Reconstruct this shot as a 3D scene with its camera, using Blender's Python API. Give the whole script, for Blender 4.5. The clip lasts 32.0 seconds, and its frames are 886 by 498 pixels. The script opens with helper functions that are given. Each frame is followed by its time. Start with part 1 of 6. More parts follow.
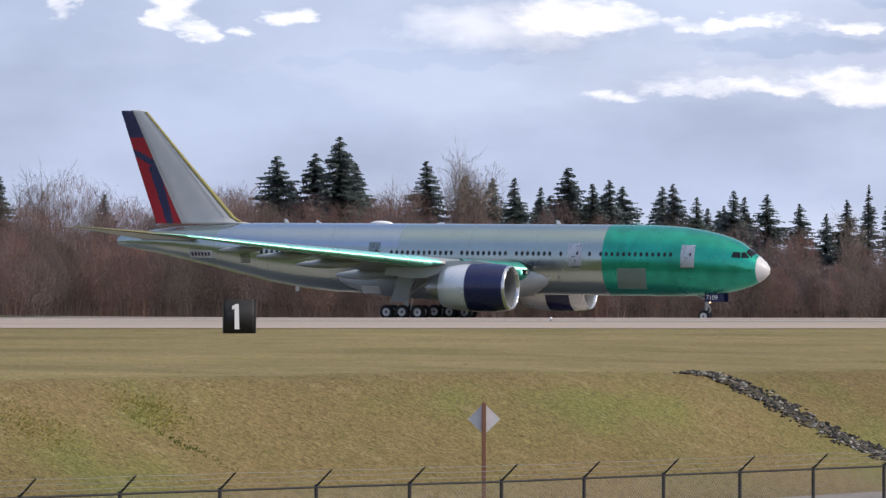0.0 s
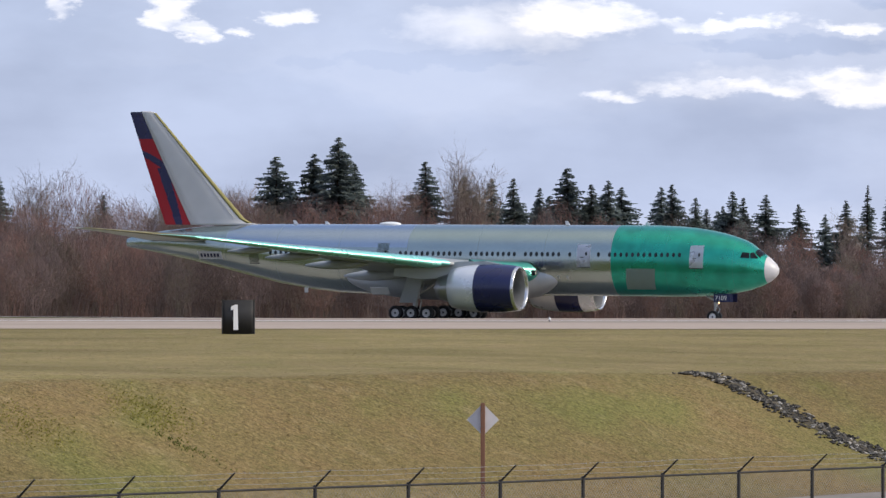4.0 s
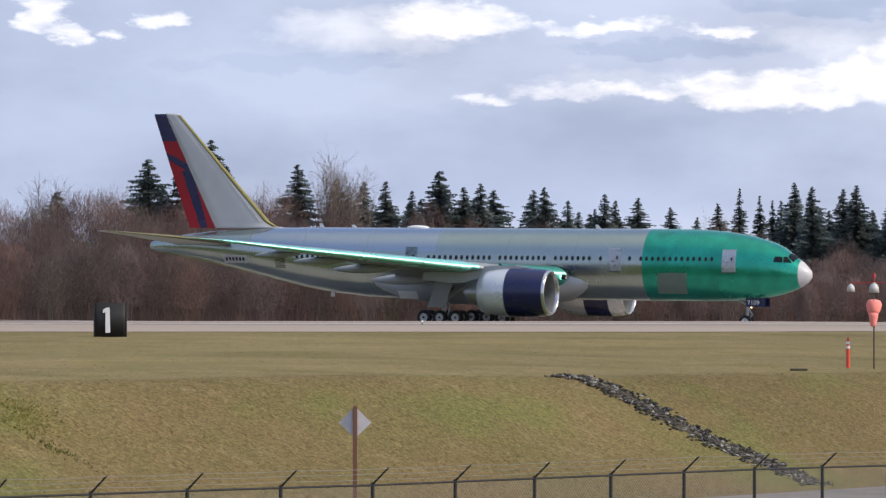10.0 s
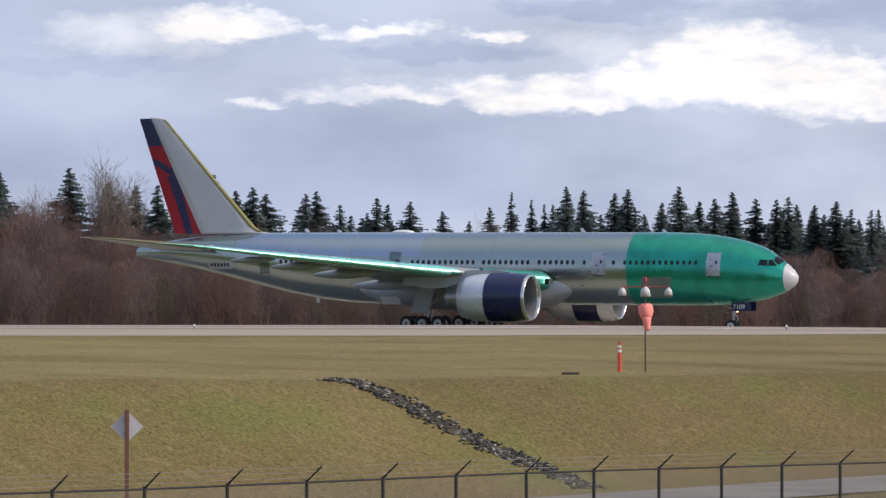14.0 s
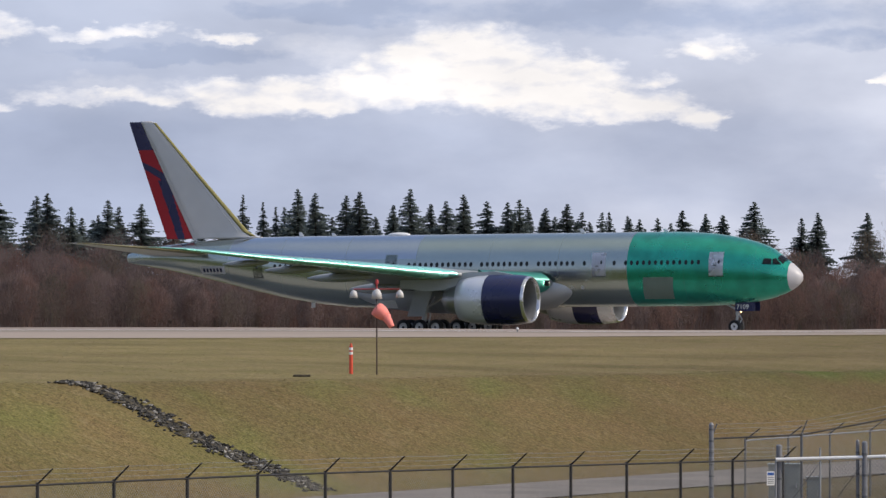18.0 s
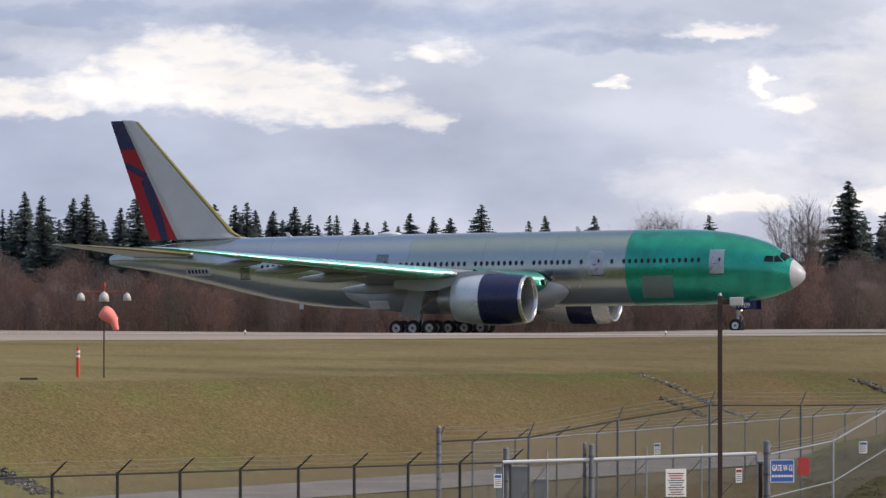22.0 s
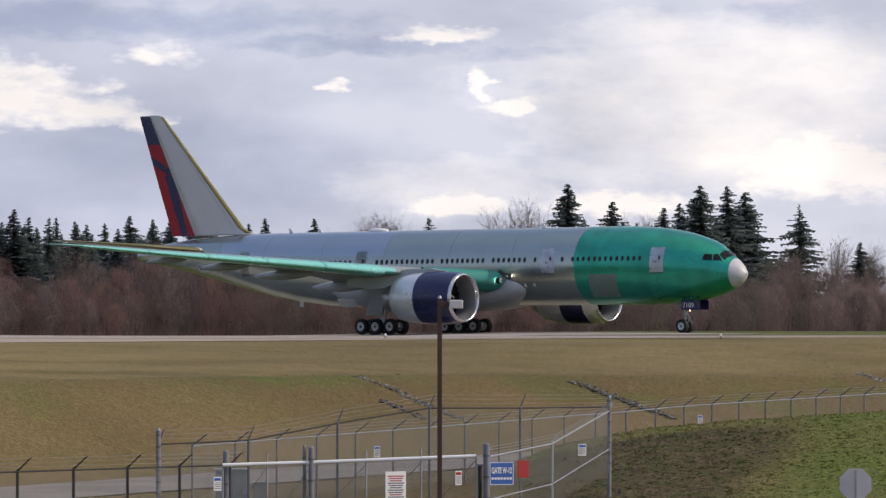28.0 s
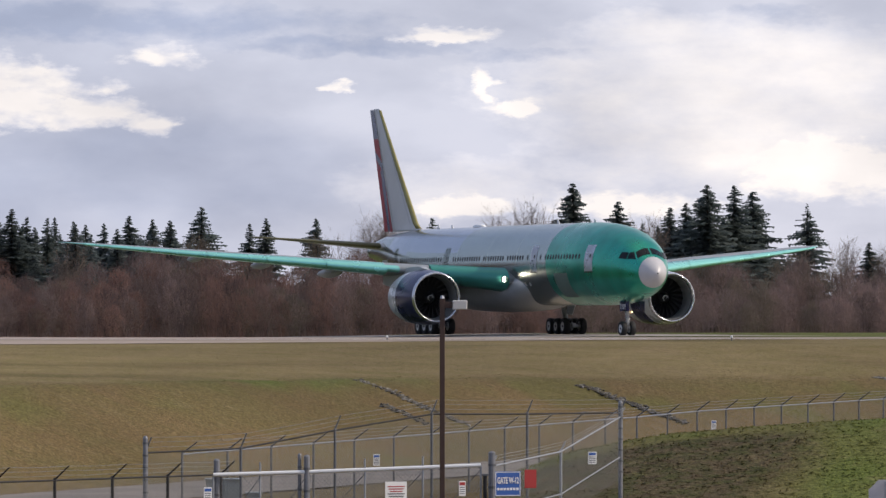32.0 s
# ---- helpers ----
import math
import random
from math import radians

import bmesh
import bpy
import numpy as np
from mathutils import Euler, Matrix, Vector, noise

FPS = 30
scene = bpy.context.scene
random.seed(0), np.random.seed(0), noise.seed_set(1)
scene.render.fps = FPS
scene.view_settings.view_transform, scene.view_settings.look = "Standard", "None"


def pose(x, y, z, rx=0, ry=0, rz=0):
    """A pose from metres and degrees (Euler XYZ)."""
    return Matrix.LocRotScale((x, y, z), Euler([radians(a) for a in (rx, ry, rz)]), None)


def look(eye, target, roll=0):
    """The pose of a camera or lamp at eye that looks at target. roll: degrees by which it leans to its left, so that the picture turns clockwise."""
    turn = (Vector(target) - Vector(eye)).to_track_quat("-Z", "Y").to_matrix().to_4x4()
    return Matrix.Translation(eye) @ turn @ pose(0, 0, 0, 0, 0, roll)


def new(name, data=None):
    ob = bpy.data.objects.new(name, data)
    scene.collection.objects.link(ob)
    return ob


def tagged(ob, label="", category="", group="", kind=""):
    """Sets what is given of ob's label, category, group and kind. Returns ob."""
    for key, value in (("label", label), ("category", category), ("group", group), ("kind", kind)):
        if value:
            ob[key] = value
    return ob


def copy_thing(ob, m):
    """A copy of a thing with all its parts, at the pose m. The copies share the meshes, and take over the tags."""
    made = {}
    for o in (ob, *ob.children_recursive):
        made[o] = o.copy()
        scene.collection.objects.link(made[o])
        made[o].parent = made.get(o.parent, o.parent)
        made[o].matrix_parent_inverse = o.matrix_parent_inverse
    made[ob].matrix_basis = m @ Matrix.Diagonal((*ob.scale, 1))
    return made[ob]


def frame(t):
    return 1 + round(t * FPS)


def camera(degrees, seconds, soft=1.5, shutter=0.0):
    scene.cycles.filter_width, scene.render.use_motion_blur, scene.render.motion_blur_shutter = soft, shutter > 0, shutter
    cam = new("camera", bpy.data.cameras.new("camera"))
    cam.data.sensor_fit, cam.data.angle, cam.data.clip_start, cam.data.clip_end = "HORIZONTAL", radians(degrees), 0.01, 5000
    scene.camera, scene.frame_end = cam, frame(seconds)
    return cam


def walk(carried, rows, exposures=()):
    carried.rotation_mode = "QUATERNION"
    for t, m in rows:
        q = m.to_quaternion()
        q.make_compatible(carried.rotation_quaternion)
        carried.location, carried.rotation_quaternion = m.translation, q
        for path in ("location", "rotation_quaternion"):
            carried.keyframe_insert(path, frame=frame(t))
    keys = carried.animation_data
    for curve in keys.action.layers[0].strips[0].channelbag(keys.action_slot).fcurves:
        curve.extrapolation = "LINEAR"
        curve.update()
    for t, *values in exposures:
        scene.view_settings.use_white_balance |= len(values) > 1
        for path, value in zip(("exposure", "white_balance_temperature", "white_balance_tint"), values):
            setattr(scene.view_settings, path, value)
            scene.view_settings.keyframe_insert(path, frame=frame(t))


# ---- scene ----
# ---------------------------------------------------------------- camera
cam = camera(9.44, 32.0, soft=1.4)
EYE = (0.0, 0.0, 2.2)
# seconds, yaw to the right, tilt upwards
PAN = [
    (0, -6.267, 0.491), (0.5, -6.273, 0.494), (1, -6.274, 0.494), (1.5, -6.268, 0.492), (2, -6.274, 0.492), (2.5, -6.265, 0.492),
    (3, -6.262, 0.493), (3.5, -6.258, 0.496), (5.5, -6.228, 0.500), (6, -6.201, 0.501), (6.5, -6.177, 0.503), (7, -6.118, 0.507),
    (7.5, -5.933, 0.509), (8, -5.748, 0.509), (8.5, -5.640, 0.512), (9, -5.460, 0.518), (9.5, -5.184, 0.523), (10, -4.892, 0.528),
    (10.5, -4.603, 0.533), (11, -4.297, 0.537), (11.5, -4.025, 0.543), (12, -3.728, 0.547), (12.5, -3.381, 0.551), (13, -3.057, 0.557),
    (13.5, -2.754, 0.564), (14, -2.460, 0.569), (14.5, -2.171, 0.575), (16.5, -0.779, 0.582), (17, -0.384, 0.584), (17.5, 0.014, 0.587),
    (18, 0.407, 0.594), (18.5, 0.737, 0.601), (19, 1.079, 0.604), (19.5, 1.429, 0.607), (20, 1.782, 0.611), (20.5, 2.174, 0.613),
    (21, 2.610, 0.613), (21.5, 2.981, 0.618), (22, 3.315, 0.624), (22.5, 3.655, 0.630), (23, 3.969, 0.635), (23.5, 4.283, 0.638),
    (24, 4.568, 0.641), (24.5, 4.861, 0.643), (25, 5.105, 0.643), (25.5, 5.346, 0.646), (27.5, 6.156, 0.652), (28, 6.305, 0.654),
    (28.5, 6.327, 0.653), (29, 6.277, 0.653), (29.5, 6.275, 0.651), (30, 6.274, 0.646), (30.5, 6.260, 0.644), (31, 6.267, 0.643),
    (31.5, 6.267, 0.643), (32, 6.267, 0.663),
]
rows = [(t, pose(EYE[0], EYE[1], EYE[2], 90 + p, 0, -y)) for t, y, p in PAN[:-2]]
rows += [(31.5, pose(0, 0, 2.2, 90.642, 0, -6.267)), (31.75, pose(0.2, 2.0, 2.2, 90.645, 0, -6.267)),
         (32.0, pose(0.9, 8.0, 2.2, 90.665, 0, -6.267))]
walk(cam, rows, [(0, 0.45, 6500, 10), (9, 0.42, 6500, 10), (16, 0.23, 6600, 10), (22, 0.18, 6700, 10), (27, 0.15, 6740, 12), (32, 0.13, 6740, 12)])

# ---------------------------------------------------------------- world and sun
SUN_AZ, SUN_EL = 104.0, 36.0         # to the viewer's right, above the horizon
world = bpy.data.worlds.new("sky")
scene.world = world
world.use_nodes = True
wn, wl = world.node_tree.nodes, world.node_tree.links
wn.clear()


def wmath(op, a, b=None, c=None, clamp=False):
    n = wn.new("ShaderNodeMath")
    n.operation, n.use_clamp = op, clamp
    for i, v in enumerate((a, b, c)):
        if v is None:
            continue
        if isinstance(v, (int, float)):
            n.inputs[i].default_value = v
        else:
            wl.new(v, n.inputs[i])
    return n.outputs[0]


def wnoise(vec, scale, detail, rough=0.55):
    n = wn.new("ShaderNodeTexNoise")
    n.inputs["Scale"].default_value, n.inputs["Detail"].default_value = scale, detail
    n.inputs["Roughness"].default_value = rough
    wl.new(vec, n.inputs["Vector"])
    return n


sky = wn.new("ShaderNodeTexSky")
sky.sky_type, sky.sun_disc = "NISHITA", False
sky.sun_elevation, sky.sun_rotation = radians(SUN_EL), radians(SUN_AZ)
sky.air_density, sky.dust_density = 1.0, 1.2
coord = wn.new("ShaderNodeTexCoord")
sep = wn.new("ShaderNodeSeparateXYZ")
wl.new(coord.outputs["Generated"], sep.inputs[0])
az0 = wmath("MULTIPLY", wmath("ARCTAN2", sep.outputs[0], sep.outputs[1]), 180 / math.pi)
el0 = wmath("MULTIPLY", wmath("ARCSINE", sep.outputs[2]), 180 / math.pi)
comb = wn.new("ShaderNodeCombineXYZ")
wl.new(az0, comb.inputs[0])
wl.new(wmath("MULTIPLY", el0, 2.2), comb.inputs[1])
warp = wnoise(comb.outputs[0], 1.6, 6.0, 0.6)
wsep = wn.new("ShaderNodeSeparateColor")
wl.new(warp.outputs["Color"], wsep.inputs[0])
az = wmath("ADD", az0, wmath("MULTIPLY", wmath("SUBTRACT", wsep.outputs[0], 0.5), 1.0))
el = wmath("ADD", el0, wmath("MULTIPLY", wmath("SUBTRACT", wsep.outputs[1], 0.5), 0.40))


def banks(rows, flat=1.0):
    """Where cloud lies: 1 in the heart of a bank, 0 at its rim, negative outside."""
    field = None
    for a, e, ra, re, w in rows:
        dx = wmath("DIVIDE", wmath("SUBTRACT", az, a), ra)
        dy = wmath("DIVIDE", wmath("SUBTRACT", el, e), re)
        if flat > 1:
            dy = wmath("MAXIMUM", dy, wmath("MULTIPLY", dy, -flat))
        v = wmath("SUBTRACT", w, wmath("ADD", wmath("MULTIPLY", dx, dx), wmath("MULTIPLY", dy, dy)))
        field = v if field is None else wmath("MAXIMUM", field, v)
    return wmath("MAXIMUM", field, -1.0)


# sunlit cumulus: azimuth, elevation, half width, half height, strength
CUMULUS = [(-9.15, 2.99, 0.36, 0.28, 1.0), (-8.85, 2.80, 0.24, 0.17, 0.8), (-8.40, 2.76, 0.22, 0.10, 0.7), (-7.92, 2.95, 0.34, 0.15, 0.85), (-10.3, 3.05, 0.25, 0.2, 0.6),
           (-4.75, 2.94, 0.85, 0.30, 0.95), (-3.3, 2.90, 1.2, 0.13, 0.65), (-1.9, 2.85, 0.6, 0.10, 0.7),
           (-3.2, 2.20, 1.5, 0.15, 0.56), (-1.95, 2.30, 0.8, 0.18, 0.66), (-4.4, 2.10, 0.6, 0.11, 0.55),
           (-1.35, 2.16, 1.15, 0.27, 1.0), (-0.2, 2.30, 0.95, 0.36, 0.9), (0.65, 2.46, 1.1, 0.55, 1.1), (1.55, 2.28, 0.95, 0.45, 1.1), (2.4, 2.08, 0.85, 0.27, 1.0),
           (3.1, 1.98, 0.5, 0.16, 0.95), (3.25, 2.68, 0.6, 0.19, 0.7), (2.6, 2.4, 0.5, 0.14, 0.5), (5.15, 2.40, 0.22, 0.09, 0.85),
           (6.3, 2.96, 0.7, 0.13, 0.95), (6.74, 2.42, 0.17, 0.30, 0.7), (7.0, 2.16, 0.38, 0.13, 0.7),
           (6.5, 1.10, 0.75, 0.2, 0.8), (8.2, 1.12, 1.2, 0.24, 0.75), (10.4, 1.45, 1.1, 0.5, 0.8)]
# thin bright sheets
SHEETS = [(-5.6, 2.85, 1.8, 0.32, 0.7), (-0.3, 2.7, 1.6, 0.35, 0.5), (9.4, 2.35, 3.0, 0.95, 0.95), (9.0, 2.95, 1.8, 0.35, 0.8), (7.8, 2.5, 0.9, 0.3, 0.6), (9.2, 1.8, 2.4, 0.7, 0.9), (6.3, 1.3, 1.6, 0.5, 0.6), (-3.0, 2.3, 2.0, 0.3, 0.35)]
# slate undersides of the higher deck
SLATE = [(3.0, 3.08, 3.2, 0.24, 1.0), (5.2, 2.84, 1.7, 0.12, 0.9), (-2.4, 2.66, 1.5, 0.12, 0.8), (-0.6, 3.15, 1.5, 0.17, 0.9), (9.8, 3.14, 0.6, 0.18, 0.8), (7.2, 2.75, 0.9, 0.1, 0.7), (7.35, 2.36, 0.35, 0.16, 0.7), (-6.5, 2.5, 2.2, 0.16, 0.45)]
veil = wnoise(comb.outputs[0], 0.35, 6.0, 0.5)
fine = wnoise(comb.outputs[0], 2.6, 10.0, 0.60)
wisp = wnoise(comb.outputs[0], 0.9, 8.0, 0.62)
rag = wmath("MULTIPLY", wmath("SUBTRACT", fine.outputs[0], 0.5), 1.5)
haze = wmath("MULTIPLY", wmath("ADD", az0, 3.0), 0.05, clamp=True)         # thinner, brighter cloud towards the sun
heart = banks(CUMULUS, 1.3)
puff = wmath("ADD", wmath("MULTIPLY", wmath("ADD", heart, rag), 1.2), 0.10, clamp=True)
puff = wmath("MULTIPLY", wmath("MULTIPLY", puff, puff), wmath("SUBTRACT", 3.0, wmath("MULTIPLY", puff, 2.0)))
aside = wn.new("ShaderNodeVectorMath")               # billows are lit from above and from the sun's side
aside.inputs[1].default_value = (0.10, 0.16, 0.0)
wl.new(comb.outputs[0], aside.inputs[0])
billow = wmath("SUBTRACT", wnoise(comb.outputs[0], 1.9, 4.0, 0.5).outputs[0], wnoise(aside.outputs[0], 1.9, 4.0, 0.5).outputs[0])
lit = wmath("ADD", wmath("ADD", wmath("MULTIPLY", heart, 0.32), 0.48), wmath("MULTIPLY", billow, 1.6), clamp=True)
sheet = wmath("MULTIPLY", wmath("ADD", banks(SHEETS), wmath("MULTIPLY", wmath("SUBTRACT", wisp.outputs[0], 0.5), 1.6)), 0.48, clamp=True)
slate = wmath("MULTIPLY", wmath("ADD", banks(SLATE), rag), 0.9, clamp=True)
cover = wmath("MULTIPLY", haze, wmath("ADD", wmath("MULTIPLY", veil.outputs[0], 0.5), 0.08))
cover = wmath("ADD", cover, wmath("ADD", wmath("MULTIPLY", wmath("SUBTRACT", wisp.outputs[0], 0.5), 0.10), sheet))
cover = wmath("ADD", cover, wmath("MULTIPLY", wmath("MULTIPLY", wmath("ADD", az0, 10.5), 0.11, clamp=True), 0.12))
low = wmath("MULTIPLY", banks([(-1.5, 1.45, 6.0, 0.8, 1.0), (3.6, 1.5, 2.4, 0.7, 1.0), (-9.0, 1.7, 2.6, 0.8, 1.0)]), 1.4, clamp=True)       # clearer, bluer air under the banks
cover = wmath("SUBTRACT", cover, wmath("ADD", wmath("MULTIPLY", slate, 0.27), wmath("MULTIPLY", low, 0.11)), clamp=True)
cover = wmath("ADD", cover, wmath("MULTIPLY", puff, lit), clamp=True)
ramp = wn.new("ShaderNodeValToRGB")
ramp.color_ramp.elements[0].position, ramp.color_ramp.elements[0].color = 0.0, (0.362, 0.419, 0.585, 1)
ramp.color_ramp.elements[1].position, ramp.color_ramp.elements[1].color = 0.95, (0.925, 0.89, 0.885, 1)
mid = ramp.color_ramp.elements.new(0.42)
mid.color = (0.645, 0.666, 0.772, 1)
wl.new(cover, ramp.inputs[0])
grey = wn.new("ShaderNodeMixRGB")
grey.blend_type = "MULTIPLY"
shade = wn.new("ShaderNodeValToRGB")
shade.color_ramp.elements[0].position, shade.color_ramp.elements[0].color = 0.35, (0.83, 0.84, 0.87, 1)
shade.color_ramp.elements[1].position, shade.color_ramp.elements[1].color = 0.62, (1.1, 1.1, 1.1, 1)
wl.new(veil.outputs[0], shade.inputs[0])
grey.inputs[0].default_value = 1.0
wl.new(ramp.outputs[0], grey.inputs[1])
wl.new(shade.outputs[0], grey.inputs[2])
high = wn.new("ShaderNodeMixRGB")
high.inputs[2].default_value = (0.24, 0.33, 0.55, 1)
wl.new(wmath("MULTIPLY", wmath("SUBTRACT", el0, 7.0), 0.035, clamp=True), high.inputs[0])
wl.new(grey.outputs[0], high.inputs[1])
zenith = wn.new("ShaderNodeMixRGB")                  # thin bright cloud overhead
zenith.inputs[2].default_value = (0.58, 0.61, 0.62, 1)
wl.new(wmath("MULTIPLY", wmath("SUBTRACT", el0, 48.0), 0.035, clamp=True), zenith.inputs[0])
wl.new(high.outputs[0], zenith.inputs[1])
bg_sky, bg_cloud = wn.new("ShaderNodeBackground"), wn.new("ShaderNodeBackground")
wl.new(sky.outputs[0], bg_sky.inputs[0])
bg_sky.inputs[1].default_value = 0.1
wl.new(zenith.outputs[0], bg_cloud.inputs[0])
bg_cloud.inputs[1].default_value = 1.06
mixw = wn.new("ShaderNodeMixShader")
mixw.inputs[0].default_value = 0.88
wl.new(bg_sky.outputs[0], mixw.inputs[1])
wl.new(bg_cloud.outputs[0], mixw.inputs[2])
wout = wn.new("ShaderNodeOutputWorld")
wl.new(mixw.outputs[0], wout.inputs[0])

sun = new("sun", bpy.data.lights.new("sun", "SUN"))
sun.data.energy, sun.data.angle, sun.data.color = 3.0, radians(0.6), (1.0, 0.90, 0.77)
sa, se = radians(SUN_AZ), radians(SUN_EL)
sun.matrix_world = look((0, 0, 50), (-math.sin(sa) * math.cos(se) * 10, -math.cos(sa) * math.cos(se) * 10, 50 - math.sin(se) * 10))


# ---------------------------------------------------------------- materials
def mat(name, color, rough=0.6, metal=0.0, vary=0.12, scale=8.0, bump=0.0, bump_scale=None, second=None, second_scale=1.0,
        second_at=(0.45, 0.62), coat=0.0, rvary=0.1, by_object=0.0, by_island=0.0, stretch=(1, 1, 1), spec=0.5):
    m = bpy.data.materials.new(name)
    m.use_nodes = True
    nt, ln = m.node_tree.nodes, m.node_tree.links
    b = nt["Principled BSDF"]
    b.inputs["Roughness"].default_value, b.inputs["Metallic"].default_value = rough, metal
    b.inputs["Coat Weight"].default_value = coat
    b.inputs["Coat Roughness"].default_value = 0.08
    b.inputs["Specular IOR Level"].default_value = spec
    tc = nt.new("ShaderNodeTexCoord")
    mp = nt.new("ShaderNodeMapping")
    mp.inputs["Scale"].default_value = stretch
    ln.new(tc.outputs["Object"], mp.inputs[0])

    def noi(s, d=5.0):
        n = nt.new("ShaderNodeTexNoise")
        n.inputs["Scale"].default_value, n.inputs["Detail"].default_value = s, d
        ln.new(mp.outputs[0], n.inputs["Vector"])
        return n.outputs[0]

    def mixc(kind, fac, a, c):
        n = nt.new("ShaderNodeMixRGB")
        n.blend_type = kind
        for i, v in enumerate((fac, a, c)):
            if hasattr(v, "links"):
                ln.new(v, n.inputs[i])
            elif isinstance(v, (int, float)):
                n.inputs[i].default_value = v
            else:
                n.inputs[i].default_value = (*v[:3], 1)
        return n.outputs[0]

    def remap(v, lo, hi, a, c):
        n = nt.new("ShaderNodeMapRange")
        ln.new(v, n.inputs[0])
        for i, q in enumerate((lo, hi, a, c)):
            n.inputs[i + 1].default_value = q
        return n.outputs[0]

    fine_n = noi(scale)
    col = tuple(color)
    if second:
        f = remap(noi(second_scale, 4.0), second_at[0], second_at[1], 0, 1)
        col = mixc("MIX", f, col, second)
    val = remap(fine_n, 0.25, 0.75, 1 - vary, 1 + vary)
    col = mixc("MULTIPLY", 1.0, col, val)
    if by_object:
        oi = nt.new("ShaderNodeObjectInfo")
        col = mixc("MULTIPLY", 1.0, col, remap(oi.outputs["Random"], 0, 1, 1 - by_object, 1 + by_object))
    if by_island:
        ge = nt.new("ShaderNodeNewGeometry")
        col = mixc("MULTIPLY", 1.0, col, remap(ge.outputs["Random Per Island"], 0, 1, 1 - by_island, 1 + by_island))
    ln.new(col, b.inputs["Base Color"])
    if rvary:
        ln.new(remap(noi(scale * 0.4), 0.3, 0.7, max(0.02, rough - rvary), min(1, rough + rvary)), b.inputs["Roughness"])
    if bump:
        bn = nt.new("ShaderNodeBump")
        bn.inputs["Distance"].default_value = bump
        bn.inputs["Strength"].default_value = 0.8
        ln.new(noi(bump_scale or scale), bn.inputs["Height"])
        ln.new(bn.outputs[0], b.inputs["Normal"])
    return m


def glow(name, color, power):
    m = bpy.data.materials.new(name)
    m.use_nodes = True
    b = m.node_tree.nodes["Principled BSDF"]
    b.inputs["Base Color"].default_value = (0.8, 0.8, 0.8, 1)
    b.inputs["Emission Color"].default_value = (*color, 1)
    b.inputs["Emission Strength"].default_value = power
    return m


def turf(name, island=0.0):
    """Winter grass: straw, olive, lush and bare-soil cover, mixed by the sheet's own cover values."""
    m = bpy.data.materials.new(name)
    m.use_nodes = True
    nt, ln = m.node_tree.nodes, m.node_tree.links
    b = nt["Principled BSDF"]
    b.inputs["Roughness"].default_value, b.inputs["Specular IOR Level"].default_value = 0.95, 0.1
    tc = nt.new("ShaderNodeTexCoord")

    def noi(s, d=6.0, r=0.6):
        n = nt.new("ShaderNodeTexNoise")
        n.inputs["Scale"].default_value, n.inputs["Detail"].default_value, n.inputs["Roughness"].default_value = s, d, r
        ln.new(tc.outputs["Object"], n.inputs["Vector"])
        return n.outputs[0]

    def rng(v, lo, hi, a, c):
        n = nt.new("ShaderNodeMapRange")
        ln.new(v, n.inputs[0])
        for i, q in enumerate((lo, hi, a, c)):
            n.inputs[i + 1].default_value = q
        return n.outputs[0]

    def mix(kind, f, a, c):
        n = nt.new("ShaderNodeMixRGB")
        n.blend_type = kind
        for i, v in enumerate((f, a, c)):
            if hasattr(v, "links"):
                ln.new(v, n.inputs[i])
            elif isinstance(v, (int, float)):
                n.inputs[i].default_value = v
            else:
                n.inputs[i].default_value = (*v, 1)
        return n.outputs[0]
    at = nt.new("ShaderNodeAttribute")
    at.attribute_name = "cover"
    sp = nt.new("ShaderNodeSeparateColor")
    ln.new(at.outputs["Color"], sp.inputs[0])
    straw = mix("MIX", rng(noi(0.35), 0.35, 0.65, 0, 1), (0.236, 0.182, 0.088), (0.190, 0.158, 0.062))
    olive = mix("MIX", rng(noi(0.22), 0.38, 0.64, 0, 1), (0.166, 0.120, 0.054), (0.137, 0.112, 0.045))
    soil = mix("MIX", rng(noi(1.3), 0.42, 0.60, 0, 1), (0.092, 0.070, 0.040), (0.062, 0.062, 0.024))
    col = mix("MIX", sp.outputs[0], straw, olive)
    col = mix("MIX", sp.outputs[2], col, soil)
    col = mix("MIX", sp.outputs[1], col, (0.102, 0.138, 0.030))
    col = mix("MIX", rng(noi(1.1, 5.0), 0.55, 0.75, 0, 0.35), col, (0.26, 0.21, 0.115))
    col = mix("MIX", rng(noi(2.1, 5.0), 0.54, 0.72, 0, 0.5), col, (0.090, 0.090, 0.028))
    col = mix("MULTIPLY", 1.0, col, rng(noi(0.055, 3.0), 0.34, 0.66, 0.87, 1.12))
    # alpha darkens the grass towards the right, duller light painted into its colour
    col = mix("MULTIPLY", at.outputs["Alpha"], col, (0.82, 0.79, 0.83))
    col = mix("MULTIPLY", 1.0, col, rng(noi(7.0, 5.0, 0.7), 0.28, 0.72, 0.50, 1.5))
    col = mix("MULTIPLY", 1.0, col, rng(noi(19.0, 3.0), 0.28, 0.72, 0.58, 1.42))
    if island:
        ge = nt.new("ShaderNodeNewGeometry")
        col = mix("MULTIPLY", 1.0, col, rng(ge.outputs["Random Per Island"], 0, 1, 1 - island, 1 + island))
    ln.new(col, b.inputs["Base Color"])
    bn = nt.new("ShaderNodeBump")
    bn.inputs["Distance"].default_value, bn.inputs["Strength"].default_value = 0.12, 0.8
    ln.new(noi(4.5, 4.0), bn.inputs["Height"])
    ln.new(bn.outputs[0], b.inputs["Normal"])
    return m


